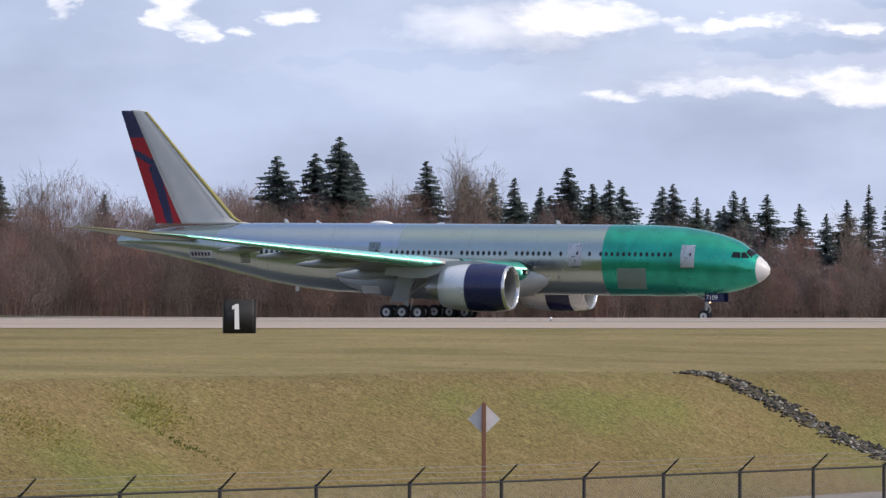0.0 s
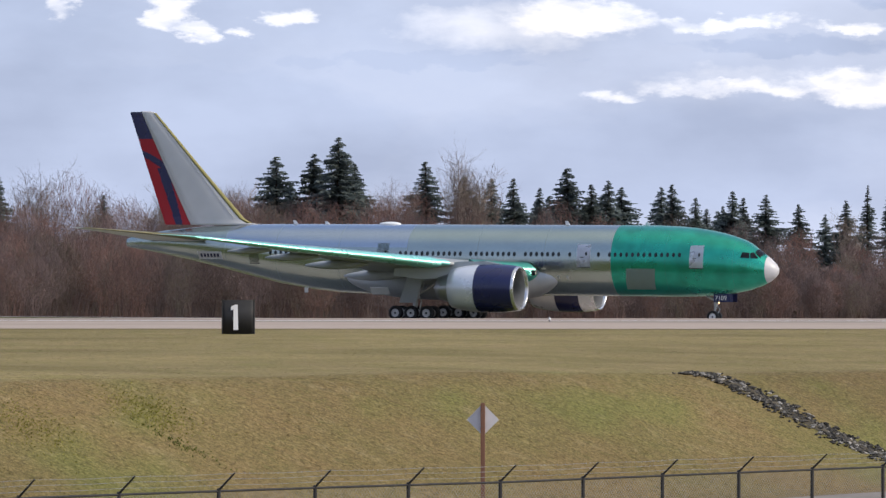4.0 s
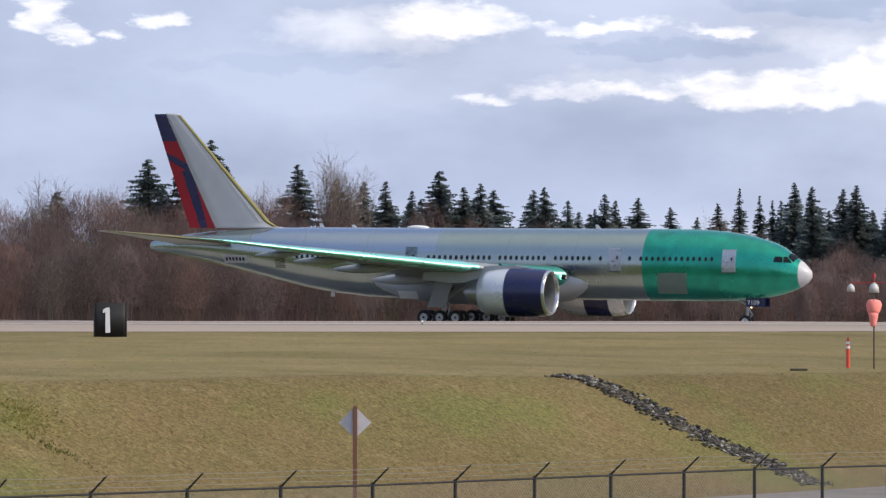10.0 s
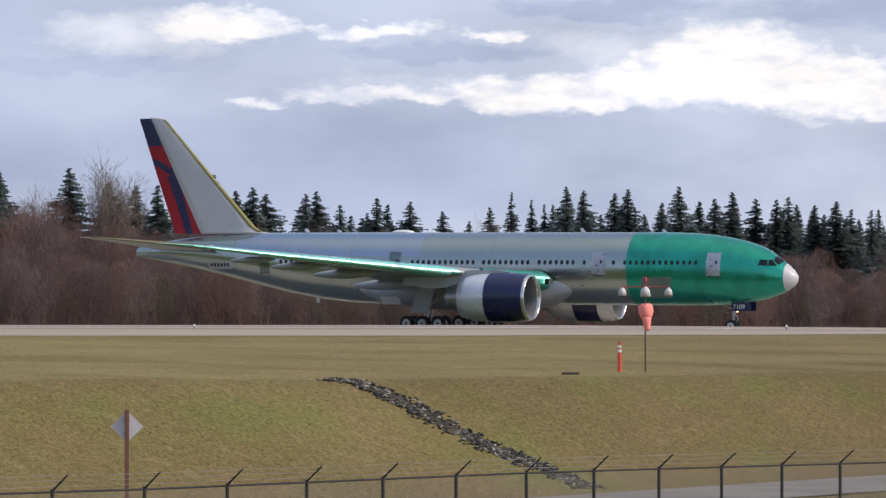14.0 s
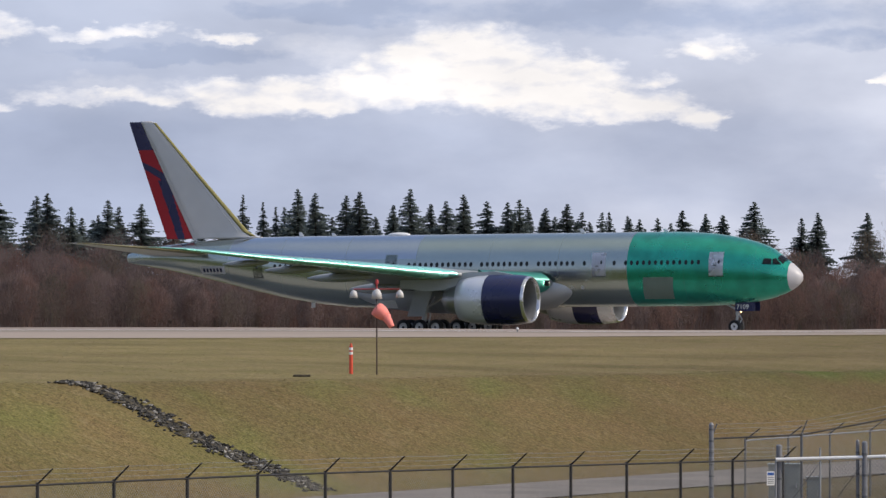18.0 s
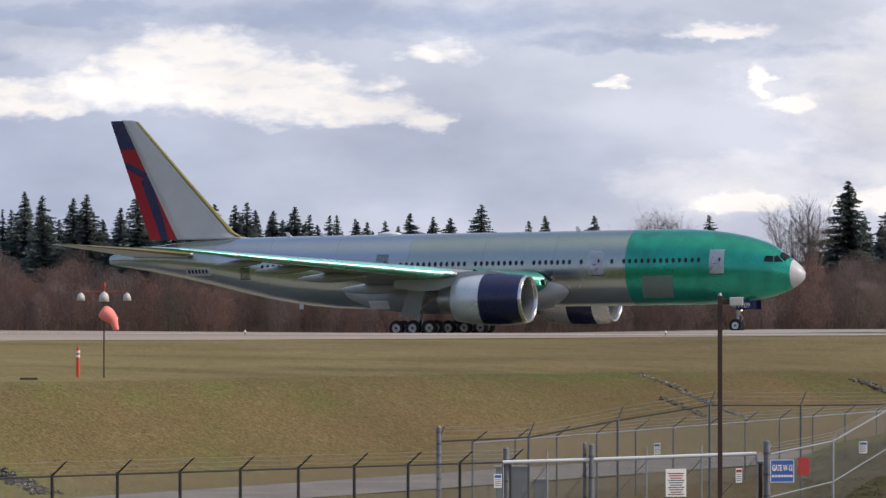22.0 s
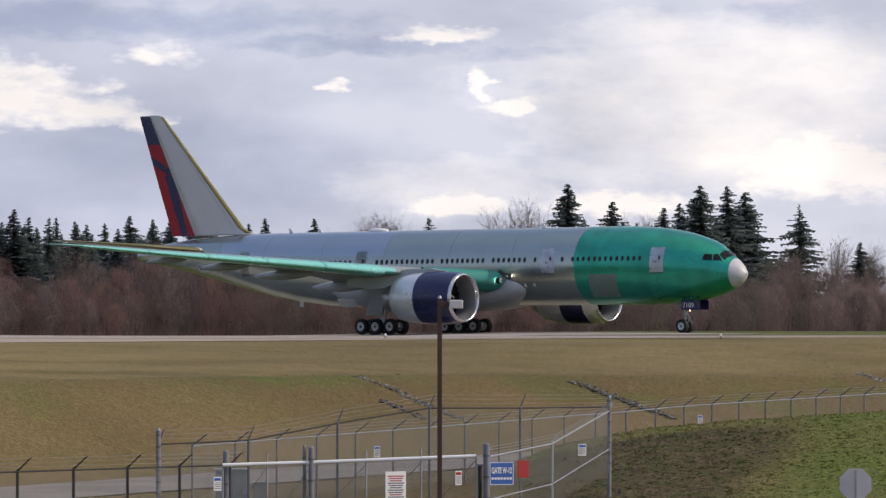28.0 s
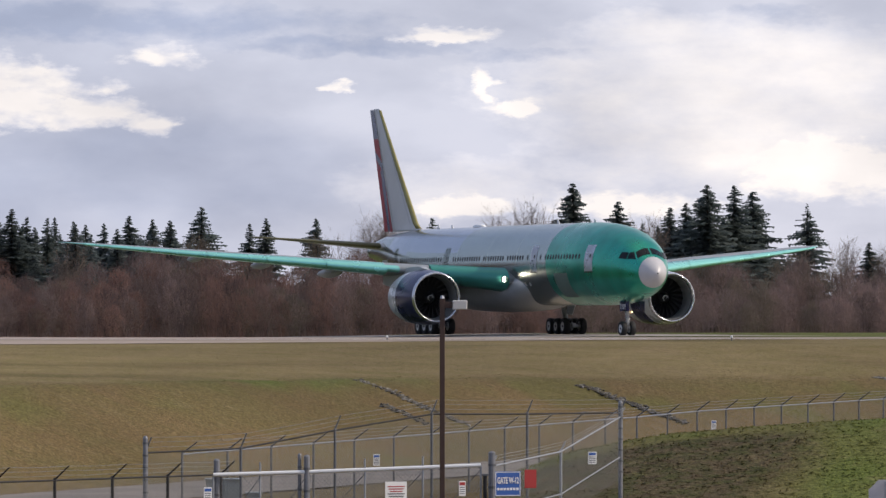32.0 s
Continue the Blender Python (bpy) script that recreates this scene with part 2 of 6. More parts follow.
def leafy(m, share):
    """Lets part of the light through thin foliage."""
    nt, ln = m.node_tree.nodes, m.node_tree.links
    b = nt["Principled BSDF"]
    tr, mx = nt.new("ShaderNodeBsdfTranslucent"), nt.new("ShaderNodeMixShader")
    ln.new(b.inputs["Base Color"].links[0].from_socket, tr.inputs[0])
    mx.inputs[0].default_value = share
    ln.new(b.outputs[0], mx.inputs[1])
    ln.new(tr.outputs[0], mx.inputs[2])
    ln.new(mx.outputs[0], nt["Material Output"].inputs[0])
    return m


def toned(name, color):
    """Twigs whose hue differs from tree to tree, by the mesh's own tone values."""
    m = mat(name, color, 0.9, vary=0.22, scale=0.3, by_island=0.15, spec=0.12)
    nt, ln = m.node_tree.nodes, m.node_tree.links
    b = nt["Principled BSDF"]
    at, mx = nt.new("ShaderNodeAttribute"), nt.new("ShaderNodeMixRGB")
    at.attribute_name, mx.blend_type = "tone", "MULTIPLY"
    mx.inputs[0].default_value = 1.0
    ln.new(b.inputs["Base Color"].links[0].from_socket, mx.inputs[1])
    ln.new(at.outputs["Color"], mx.inputs[2])
    ln.new(mx.outputs[0], b.inputs["Base Color"])
    return m


M_GRASS = turf("dry_grass")
M_PAVE = mat("runway_asphalt", (0.36, 0.295, 0.245), 0.95, vary=0.12, scale=3.0, second=(0.27, 0.225, 0.19), second_scale=0.05, stretch=(0.2, 1, 1), spec=0.05)
M_TAXI = mat("taxiway_concrete", (0.36, 0.32, 0.29), 0.9, vary=0.1, scale=1.0, second=(0.29, 0.26, 0.235), second_scale=0.08, spec=0.15)
M_ROAD = mat("road_asphalt", (0.225, 0.20, 0.18), 0.95, vary=0.12, scale=5.0, second=(0.18, 0.162, 0.148), second_scale=0.3, spec=0.1)
M_LINE = mat("white_line_paint", (0.72, 0.72, 0.7), 0.7, vary=0.15, scale=2.0)
M_SILVER = mat("bare_clad_aluminium", (0.385, 0.438, 0.410), 0.23, 0.92, vary=0.05, scale=0.8, rvary=0.06, stretch=(0.4, 1, 1))
M_SILVER2 = mat("sky_tinted_clad_aluminium_aft", (0.42, 0.465, 0.51), 0.20, 0.95, vary=0.03, scale=0.8, rvary=0.04, stretch=(0.4, 1, 1))
M_GREEN = mat("green_protective_coat", (0.022, 0.36, 0.25), 0.30, 0.74, vary=0.14, scale=0.9, rvary=0.08, coat=0.25, second=(0.02, 0.305, 0.212), second_scale=0.35, second_at=(0.48, 0.58))
M_DKGREEN = mat("green_coat_hatch", (0.30, 0.40, 0.35), 0.45, 0.15, vary=0.08, scale=0.9)
M_CONE = mat("grey_radome", (0.48, 0.47, 0.485), 0.45, vary=0.05, scale=2)
M_COMP = mat("grey_composite", (0.52, 0.51, 0.50), 0.5, vary=0.05, scale=0.7)
M_FAIR = mat("pale_grey_fairing", (0.40, 0.42, 0.43), 0.55, 0.2, vary=0.08, scale=0.8)
M_FLAPF = mat("dull_grey_fairing", (0.36, 0.365, 0.37), 0.5, 0.1, vary=0.08, scale=0.8)
M_NAVY = mat("navy_gloss_paint", (0.010, 0.012, 0.065), 0.28, vary=0.05, scale=1, coat=0.15, rvary=0.03)
M_RED = mat("red_gloss_paint", (0.32, 0.016, 0.024), 0.4, vary=0.06, scale=1, coat=0.0, rvary=0.03, spec=0.25)
M_CHROME = mat("polished_lip", (0.58, 0.58, 0.60), 0.26, 0.85, vary=0.03, scale=2, rvary=0.04)
M_COWL = mat("silver_grey_cowl", (0.66, 0.67, 0.70), 0.33, 0.35, vary=0.05, scale=1.2)
M_CORE = mat("titanium_nozzle", (0.36, 0.36, 0.37), 0.38, 0.8, vary=0.1, scale=1.5)
M_DUCT = mat("grey_inlet_liner", (0.20, 0.205, 0.215), 0.45, 0.3, vary=0.1, scale=3)
M_SEAM = mat("dark_skin_joint", (0.20, 0.25, 0.235), 0.5, 0.3, vary=0.1, scale=3)
M_DARK = mat("dark_fan_blades", (0.02, 0.02, 0.022), 0.4, 0.5, vary=0.1, scale=3)
M_WING = mat("wing_grey_skin", (0.27, 0.285, 0.29), 0.5, 0.15, vary=0.06, scale=0.6)
M_SLAT = mat("teal_primed_slat", (0.30, 0.74, 0.64), 0.26, 0.45, vary=0.05, scale=0.8, rvary=0.05)
M_SLATD = mat("dark_teal_primed_edge", (0.05, 0.27, 0.22), 0.35, 0.25, vary=0.05, scale=0.8)
M_OLIVE = mat("olive_primed_edge", (0.26, 0.225, 0.075), 0.5, 0.1, vary=0.1, scale=1)
M_OLIVED = mat("dull_olive_primed_edge", (0.15, 0.135, 0.065), 0.5, 0.1, vary=0.1, scale=1)
M_TYRE = mat("black_tyre_rubber", (0.014, 0.014, 0.015), 0.75, vary=0.15, scale=4)
M_RIM = mat("white_wheel_rim", (0.62, 0.62, 0.62), 0.4, 0.1, vary=0.08, scale=4)
M_GEAR = mat("grey_gear_leg", (0.42, 0.43, 0.44), 0.4, 0.3, vary=0.1, scale=3)
M_WIN = mat("dark_cabin_pane", (0.035, 0.045, 0.05), 0.12, vary=0.05, scale=3)
M_COCK = mat("dark_windscreen", (0.02, 0.022, 0.025), 0.06, vary=0.03, scale=3)
M_DOOR = mat("polished_door_skin", (0.78, 0.79, 0.83), 0.30, 0.7, vary=0.05, scale=1.5)
M_WHITE = mat("white_paint", (0.74, 0.74, 0.74), 0.45, vary=0.06, scale=2)
M_BLACK = mat("black_paint", (0.012, 0.012, 0.013), 0.75, vary=0.1, scale=3)
M_GALV = mat("galvanised_steel", (0.34, 0.355, 0.38), 0.45, 0.6, vary=0.15, scale=6)
M_GALVP = mat("dull_galvanised_pipe", (0.21, 0.215, 0.235), 0.5, 0.5, vary=0.2, scale=5)
M_GALVD = mat("weathered_steel", (0.13, 0.135, 0.145), 0.55, 0.5, vary=0.2, scale=6)
M_FPOST = mat("dark_fence_steel", (0.014, 0.013, 0.014), 0.65, 0.0, vary=0.2, scale=6)
M_MESH = mat("fence_wire", (0.20, 0.20, 0.20), 0.5, 0.5, vary=0.2, scale=6)
M_BROWN = mat("brown_painted_steel", (0.055, 0.028, 0.02), 0.55, vary=0.15, scale=5)
M_WOOD = mat("brown_wood_post", (0.16, 0.075, 0.045), 0.85, vary=0.2, scale=5, stretch=(6, 6, 0.5))
M_ALU = mat("bare_sign_back", (0.55, 0.53, 0.54), 0.5, 0.15, vary=0.08, scale=3)
M_BLUE = mat("blue_sign_face", (0.03, 0.10, 0.36), 0.45, vary=0.05, scale=3)
M_SRED = mat("red_sign_face", (0.36, 0.03, 0.03), 0.5, vary=0.05, scale=3)
M_ORANGE = mat("salmon_windsock_cloth", (0.90, 0.27, 0.23), 0.85, vary=0.08, scale=4)
M_POSTRED = mat("orange_red_plastic", (0.62, 0.07, 0.03), 0.5, vary=0.08, scale=4)
M_ROCK = mat("broken_rock", (0.150, 0.142, 0.130), 0.95, vary=0.35, scale=5, bump=0.03, by_object=0.7, by_island=0.5, spec=0.05)
M_BARK = mat("fir_bark", (0.07, 0.05, 0.035), 0.9, vary=0.3, scale=3, bump=0.03)
# needle colour lifted and blued to carry the haze of the distance
M_FIR = leafy(mat("fir_needles", (0.152, 0.182, 0.174), 0.8, vary=0.3, scale=0.8, by_object=0.25, by_island=0.2, spec=0.2), 0.5)
M_TWIG = leafy(toned("bare_red_brown_twigs", (0.192, 0.150, 0.139)), 0.5)
M_BARE = mat("grey_bare_branches", (0.25, 0.205, 0.175), 0.9, vary=0.25, scale=1.0, by_object=0.2, spec=0.15)
M_UNDER = mat("shaded_thicket_backing", (0.125, 0.093, 0.085), 0.95, vary=0.35, scale=0.5, second=(0.09, 0.073, 0.069), second_scale=0.08, spec=0.1)
M_BLADE = leafy(turf("grass_blades", 0.22), 0.5)
M_MOSS = leafy(mat("yellow_green_grass", (0.24, 0.225, 0.052), 0.9, vary=0.3, scale=3, by_island=0.3, spec=0.1), 0.5)
M_CRESTG = leafy(mat("fresh_green_grass", (0.12, 0.135, 0.035), 0.9, vary=0.3, scale=3, by_island=0.4, spec=0.1), 0.4)
M_BED = mat("dark_drain_bed", (0.075, 0.064, 0.045), 0.95, vary=0.4, scale=3, bump=0.05, spec=0.1)
M_LIGHT = glow("landing_light_lamp", (1.0, 0.90, 0.74), 40.0)
M_TLIGHT = glow("small_amber_lamp", (1.0, 0.6, 0.3), 3.0)
M_CABINET = mat("grey_green_cabinet", (0.22, 0.25, 0.25), 0.5, 0.2, vary=0.1, scale=3)


# ---------------------------------------------------------------- helpers for building
def part(name, bm, material, parent, label="", smooth=False):
    me = bpy.data.meshes.new(name)
    bm.to_mesh(me)
    bm.free()
    for m in (material if isinstance(material, (list, tuple)) else [material]):
        me.materials.append(m)
    if smooth:
        me.polygons.foreach_set("use_smooth", [True] * len(me.polygons))
    ob = new(name, me)
    ob.parent = parent
    if label:
        ob["label"] = label
    return ob


def arrays(name, verts, faces, material, smooth=False):
    me = bpy.data.meshes.new(name)
    me.from_pydata([tuple(v) for v in verts], [], faces)
    for m in (material if isinstance(material, (list, tuple)) else [material]):
        me.materials.append(m)
    if smooth:
        me.polygons.foreach_set("use_smooth", [True] * len(me.polygons))
    me.update()
    return new(name, me)


def loft(rings, close=True, cap=True):
    """A skin over rings of equal counts of points."""
    bm = bmesh.new()
    vs = [[bm.verts.new(p) for p in r] for r in rings]
    n = len(rings[0])
    for a, b in zip(vs, vs[1:]):
        for i in range(n if close else n - 1):
            j = (i + 1) % n
            bm.faces.new((a[i], a[j], b[j], b[i]))
    if cap and close:
        bm.faces.new(vs[0][::-1])
        bm.faces.new(vs[-1])
    return bm


def tube(bm, a, b, r0, r1=None, n=8):
    a, b = Vector(a), Vector(b)
    r1 = r0 if r1 is None else r1
    d = (b - a).normalized()
    u = d.orthogonal().normalized()
    v = d.cross(u)
    ra, rb = [], []
    for i in range(n):
        w = 2 * math.pi * i / n
        o = u * math.cos(w) + v * math.sin(w)
        ra.append(bm.verts.new(a + o * r0))
        rb.append(bm.verts.new(b + o * r1))
    for i in range(n):
        j = (i + 1) % n
        bm.faces.new((ra[i], ra[j], rb[j], rb[i]))
    bm.faces.new(ra[::-1])
    bm.faces.new(rb)
    return bm


def box(bm, c, s, m=None, bevel=0.0):
    b = bmesh.new()
    bmesh.ops.create_cube(b, size=1.0)
    bmesh.ops.scale(b, vec=s, verts=b.verts)
    if bevel:
        bmesh.ops.bevel(b, geom=b.edges[:], offset=bevel, segments=2, affect="EDGES", profile=0.5)
    if m is not None:
        bmesh.ops.transform(b, matrix=m, verts=b.verts)
    bmesh.ops.translate(b, vec=c, verts=b.verts)
    me = bpy.data.meshes.new("tmp")
    b.to_mesh(me)
    b.free()
    bm.from_mesh(me)
    bpy.data.meshes.remove(me)
    return bm


def empty(name, x, y, z, rz=0.0, label="", category="", group=""):
    ob = new(name)
    ob.matrix_basis = pose(x, y, z, 0, 0, rz)
    return tagged(ob, label, category, group)


def polar(azim, dist):
    return dist * math.sin(radians(azim)), dist * math.cos(radians(azim))


# ---------------------------------------------------------------- ground
ROLL_X = [-160, -53, -42, -31.5, -19, 4, 18, 30, 40, 49, 66, 160]
ROLL_Z = [0.6, 0.07, -0.04, -0.13, -0.22, -0.31, -0.21, -0.06, 0.10, 0.32, 0.42, 0.4]


def smooth01(t):
    t = np.clip(t, 0, 1)
    return t * t * (3 - 2 * t)


def toe_y(x):
    return np.interp(x, [-80, -30, -3.8, 20, 31, 45, 70, 120], [25, 118.7, 168, 212.8, 231, 243, 255, 262])


def ground_z(x, y):
    x, y = np.asarray(x, float), np.asarray(y, float)
    toe, w = toe_y(x), np.interp(x, [-10, 20, 45], [19, 18, 13])
    crest = np.interp(x, [-60, -19, -10.6, 5, 21, 45, 100], [0.1, -0.16, -0.36, -0.5, -0.73, -1.0, -1.0])
    b = np.clip((y - toe) / w, 0, 1)
    b = b * 0.75 + smooth01(b) * 0.25
    d, a = np.hypot(x, y), np.degrees(np.arctan2(x, y))
    rise = np.interp(a, [6.3, 6.8, 7.48, 8.08, 8.52, 9.38, 10.28, 11.2, 14], [0, 0.5, 1.35, 1.75, 2.04, 2.27, 2.47, 2.62, 2.7])
    mound = np.where(d < 184, smooth01((d - 170) / 14), np.exp(-((d - 184) / 11) ** 2))
    low = -3.85 + rise * mound * np.where(y > 0, 1, 0)
    up = np.clip((y - toe - w) / np.maximum(280 - toe - w, 10), 0, 1)
    near = np.where(y < toe + w, low + (crest - low) * b, crest + (0.43 - crest) * up)
    run = 0.43 + (0.36 - 0.09 * np.interp(x, [-8, 4, 14, 90], [0, 1, 1.8, 1.8])) * np.clip((y - 280) / 46, 0, 1)
    back = np.interp(x, ROLL_X, ROLL_Z)
    far = run + (back - run) * smooth01((y - 326) / 75)
    far = far + (-1.1 - far) * smooth01((y - np.interp(x, [-60, 0, 50], [484, 468, 450])) / 40)
    return np.where(y < 280, near, np.where(y < 326, run, far))


gx = np.concatenate(([-5000, -2200, -900, -400, -220, -140], np.arange(-100, 100.1, 1.0), [140, 220, 400, 900, 2200, 5000]))
gy = np.concatenate(([-4000, -1200, -300, -60, 20, 60], np.arange(84, 290, 0.8), np.arange(291, 480, 3.0), np.arange(484, 700, 12), [780, 900, 1200, 2000, 4900]))
GX, GY = np.meshgrid(gx, gy)
GZ = ground_z(GX, GY)


def hummocks(x, y):
    """Small unevenness of the open grass."""
    x, y = np.asarray(x, float), np.asarray(y, float)
    n = np.array([noise.noise((a * 0.33, b * 0.33, 0)) * 0.05 + noise.noise((a * 0.07, b * 0.07, 3)) * 0.08 for a, b in zip(x.ravel(), y.ravel())])
    return n.reshape(x.shape) * np.clip((y - 80) / 5, 0, 1) * np.clip((277 - y) / 3, 0, 1) * np.clip((101 - np.abs(x)) / 3, 0, 1)


GZ = GZ + hummocks(GX, GY)
nx, ny = len(gx), len(gy)
idx = np.arange(nx * ny).reshape(ny, nx)
quads = np.stack([idx[:-1, :-1], idx[:-1, 1:], idx[1:, 1:], idx[1:, :-1]], -1).reshape(-1, 4).tolist()
ground = arrays("ground", np.stack([GX, GY, GZ], -1).reshape(-1, 3), quads, M_GRASS, True)


def cover(x, y):
    """Shares of olive, lush and bare-soil cover, and of painted dimming, at places of the plan."""
    x, y = np.asarray(x, float).ravel(), np.asarray(y, float).ravel()
    n1 = np.array([noise.noise((p * 0.11, q * 0.11, 9)) for p, q in zip(x, y)])
    n2 = np.array([noise.noise((p * 0.5, q * 0.28, 4)) for p, q in zip(x, y)])
    toe, w = toe_y(x), np.interp(x, [-10, 20, 45], [19, 18, 13])
    up = (y - toe - w) / 6
    olive = 1 - smooth01(up + 0.3 * n2 + 0.2)
    olive = np.maximum(olive, 0.55 * smooth01((n1 - 0.1) * 3))
    crest = np.exp(-((y - toe - w + 3.5) / 3.2) ** 2)
    lush = smooth01((n1 + n2 * 0.8 - 0.25 + 0.40 * crest) * 1.8) * np.where(y < toe + w + 3, 0.36, 0.14)
    streak = np.exp(-((x + 24 + 0.25 * (y - 143.5) + 0.3 * n2) / 0.5) ** 2) * np.exp(-((y - 143) / 5.0) ** 2)
    lush = np.maximum(lush, 0.4 * streak)
    line = (y - 219 - 1.68 * (x - 13)) / 2.6              # greener band along the crest
    lush = np.maximum(lush, np.clip(0.75 + n2, 0, 0.9) * np.exp(-line ** 2) * np.exp(-((x - 18.5) / 5.0) ** 2))
    d, a = np.hypot(x, y), np.degrees(np.arctan2(x, y))
    on = (a > 7.0) & (d > 160) & (d < 192) & (y > 0)
    soil = np.where(on, smooth01((182.2 + n1 * 1.5 - d) / 1.2) * smooth01((10.30 + 0.35 * n2 + 0.6 * n1 + 0.045 * (d - 178) - a) / 0.8), 0)
    lush = np.where(on, (1 - soil) * np.clip(0.42 + 0.28 * smooth01((a - 9.6) / 0.9) + 0.5 * n2, 0, 0.85), lush)
    # painted dimming of the open grass, growing to the right
    dimming = smooth01((x + 12) / 34) * np.where(on, 0, 1)
    far = y > 327                                         # lusher, darker sward beyond the runway, set to deepen the fuselage's reflected band
    olive, lush, dimming = np.where(far, 1, olive), np.where(far, 0.75, lush), np.where(far, 1, dimming)
    return np.stack([np.clip(olive, 0, 1), np.clip(lush, 0, 1), soil, dimming], -1)


def set_cover(me, values):
    at = me.attributes.new("cover", "FLOAT_COLOR", "POINT")
    at.data.foreach_set("color", np.asarray(values, np.float32).ravel())


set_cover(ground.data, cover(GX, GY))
tagged(ground, "dry olive-brown winter grass on bank and airfield", "ground", kind="structure")


def strip(name, xs, ys, lift, material, label, category):
    """A paved sheet laid on the ground, with a thin edge."""
    X, Y = np.meshgrid(xs, ys)
    if ys[-1] <= 1:                  # shares of the way from the near edge, which bends back, to the far one
        near = np.interp(X, [-900, -12, 8, 40, 62, 90, 900], [280, 280, 286, 307, 319, 323, 324])
        Y = near + (326 - near) * Y
    Z = ground_z(X, Y) + lift
    n, m = len(xs), len(ys)
    ii = np.arange(n * m).reshape(m, n)
    qs = np.stack([ii[:-1, :-1], ii[:-1, 1:], ii[1:, 1:], ii[1:, :-1]], -1).reshape(-1, 4).tolist()
    ob = arrays(name, np.stack([X, Y, Z], -1).reshape(-1, 3), qs, material, True)
    return tagged(ob, label, category, kind="structure")


strip("runway", np.concatenate(([-900, -300], np.arange(-120, 121, 5), [300, 900])), np.linspace(0, 1, 16), 0.025, M_PAVE, "pale grey runway asphalt with white edge line", "runway")
strip("runway_line", np.concatenate(([-900, -300], np.arange(-120, 121, 10), [300, 900])), [313.5, 314.4], 0.033, M_LINE, "white painted line along the runway", "line")


def ribbon(name, pts, half, lift, material, label, category):
    vs, fs = [], []
    for i, (x, y) in enumerate(pts):
        a, b = Vector(pts[max(i - 1, 0)]), Vector(pts[min(i + 1, len(pts) - 1)])
        d = (b - a).normalized()
        for k in (-1, -0.5, 0, 0.5, 1):
            px, py = x - d.y * half * k, y + d.x * half * k
            vs.append((px, py, float(ground_z(px, py)) + lift))
    for i in range(len(pts) - 1):
        for k in range(4):
            a = i * 5 + k
            fs.append((a, a + 5, a + 6, a + 1))
    ob = arrays(name, vs, fs, material, True)
    return tagged(ob, label, category, kind="structure")


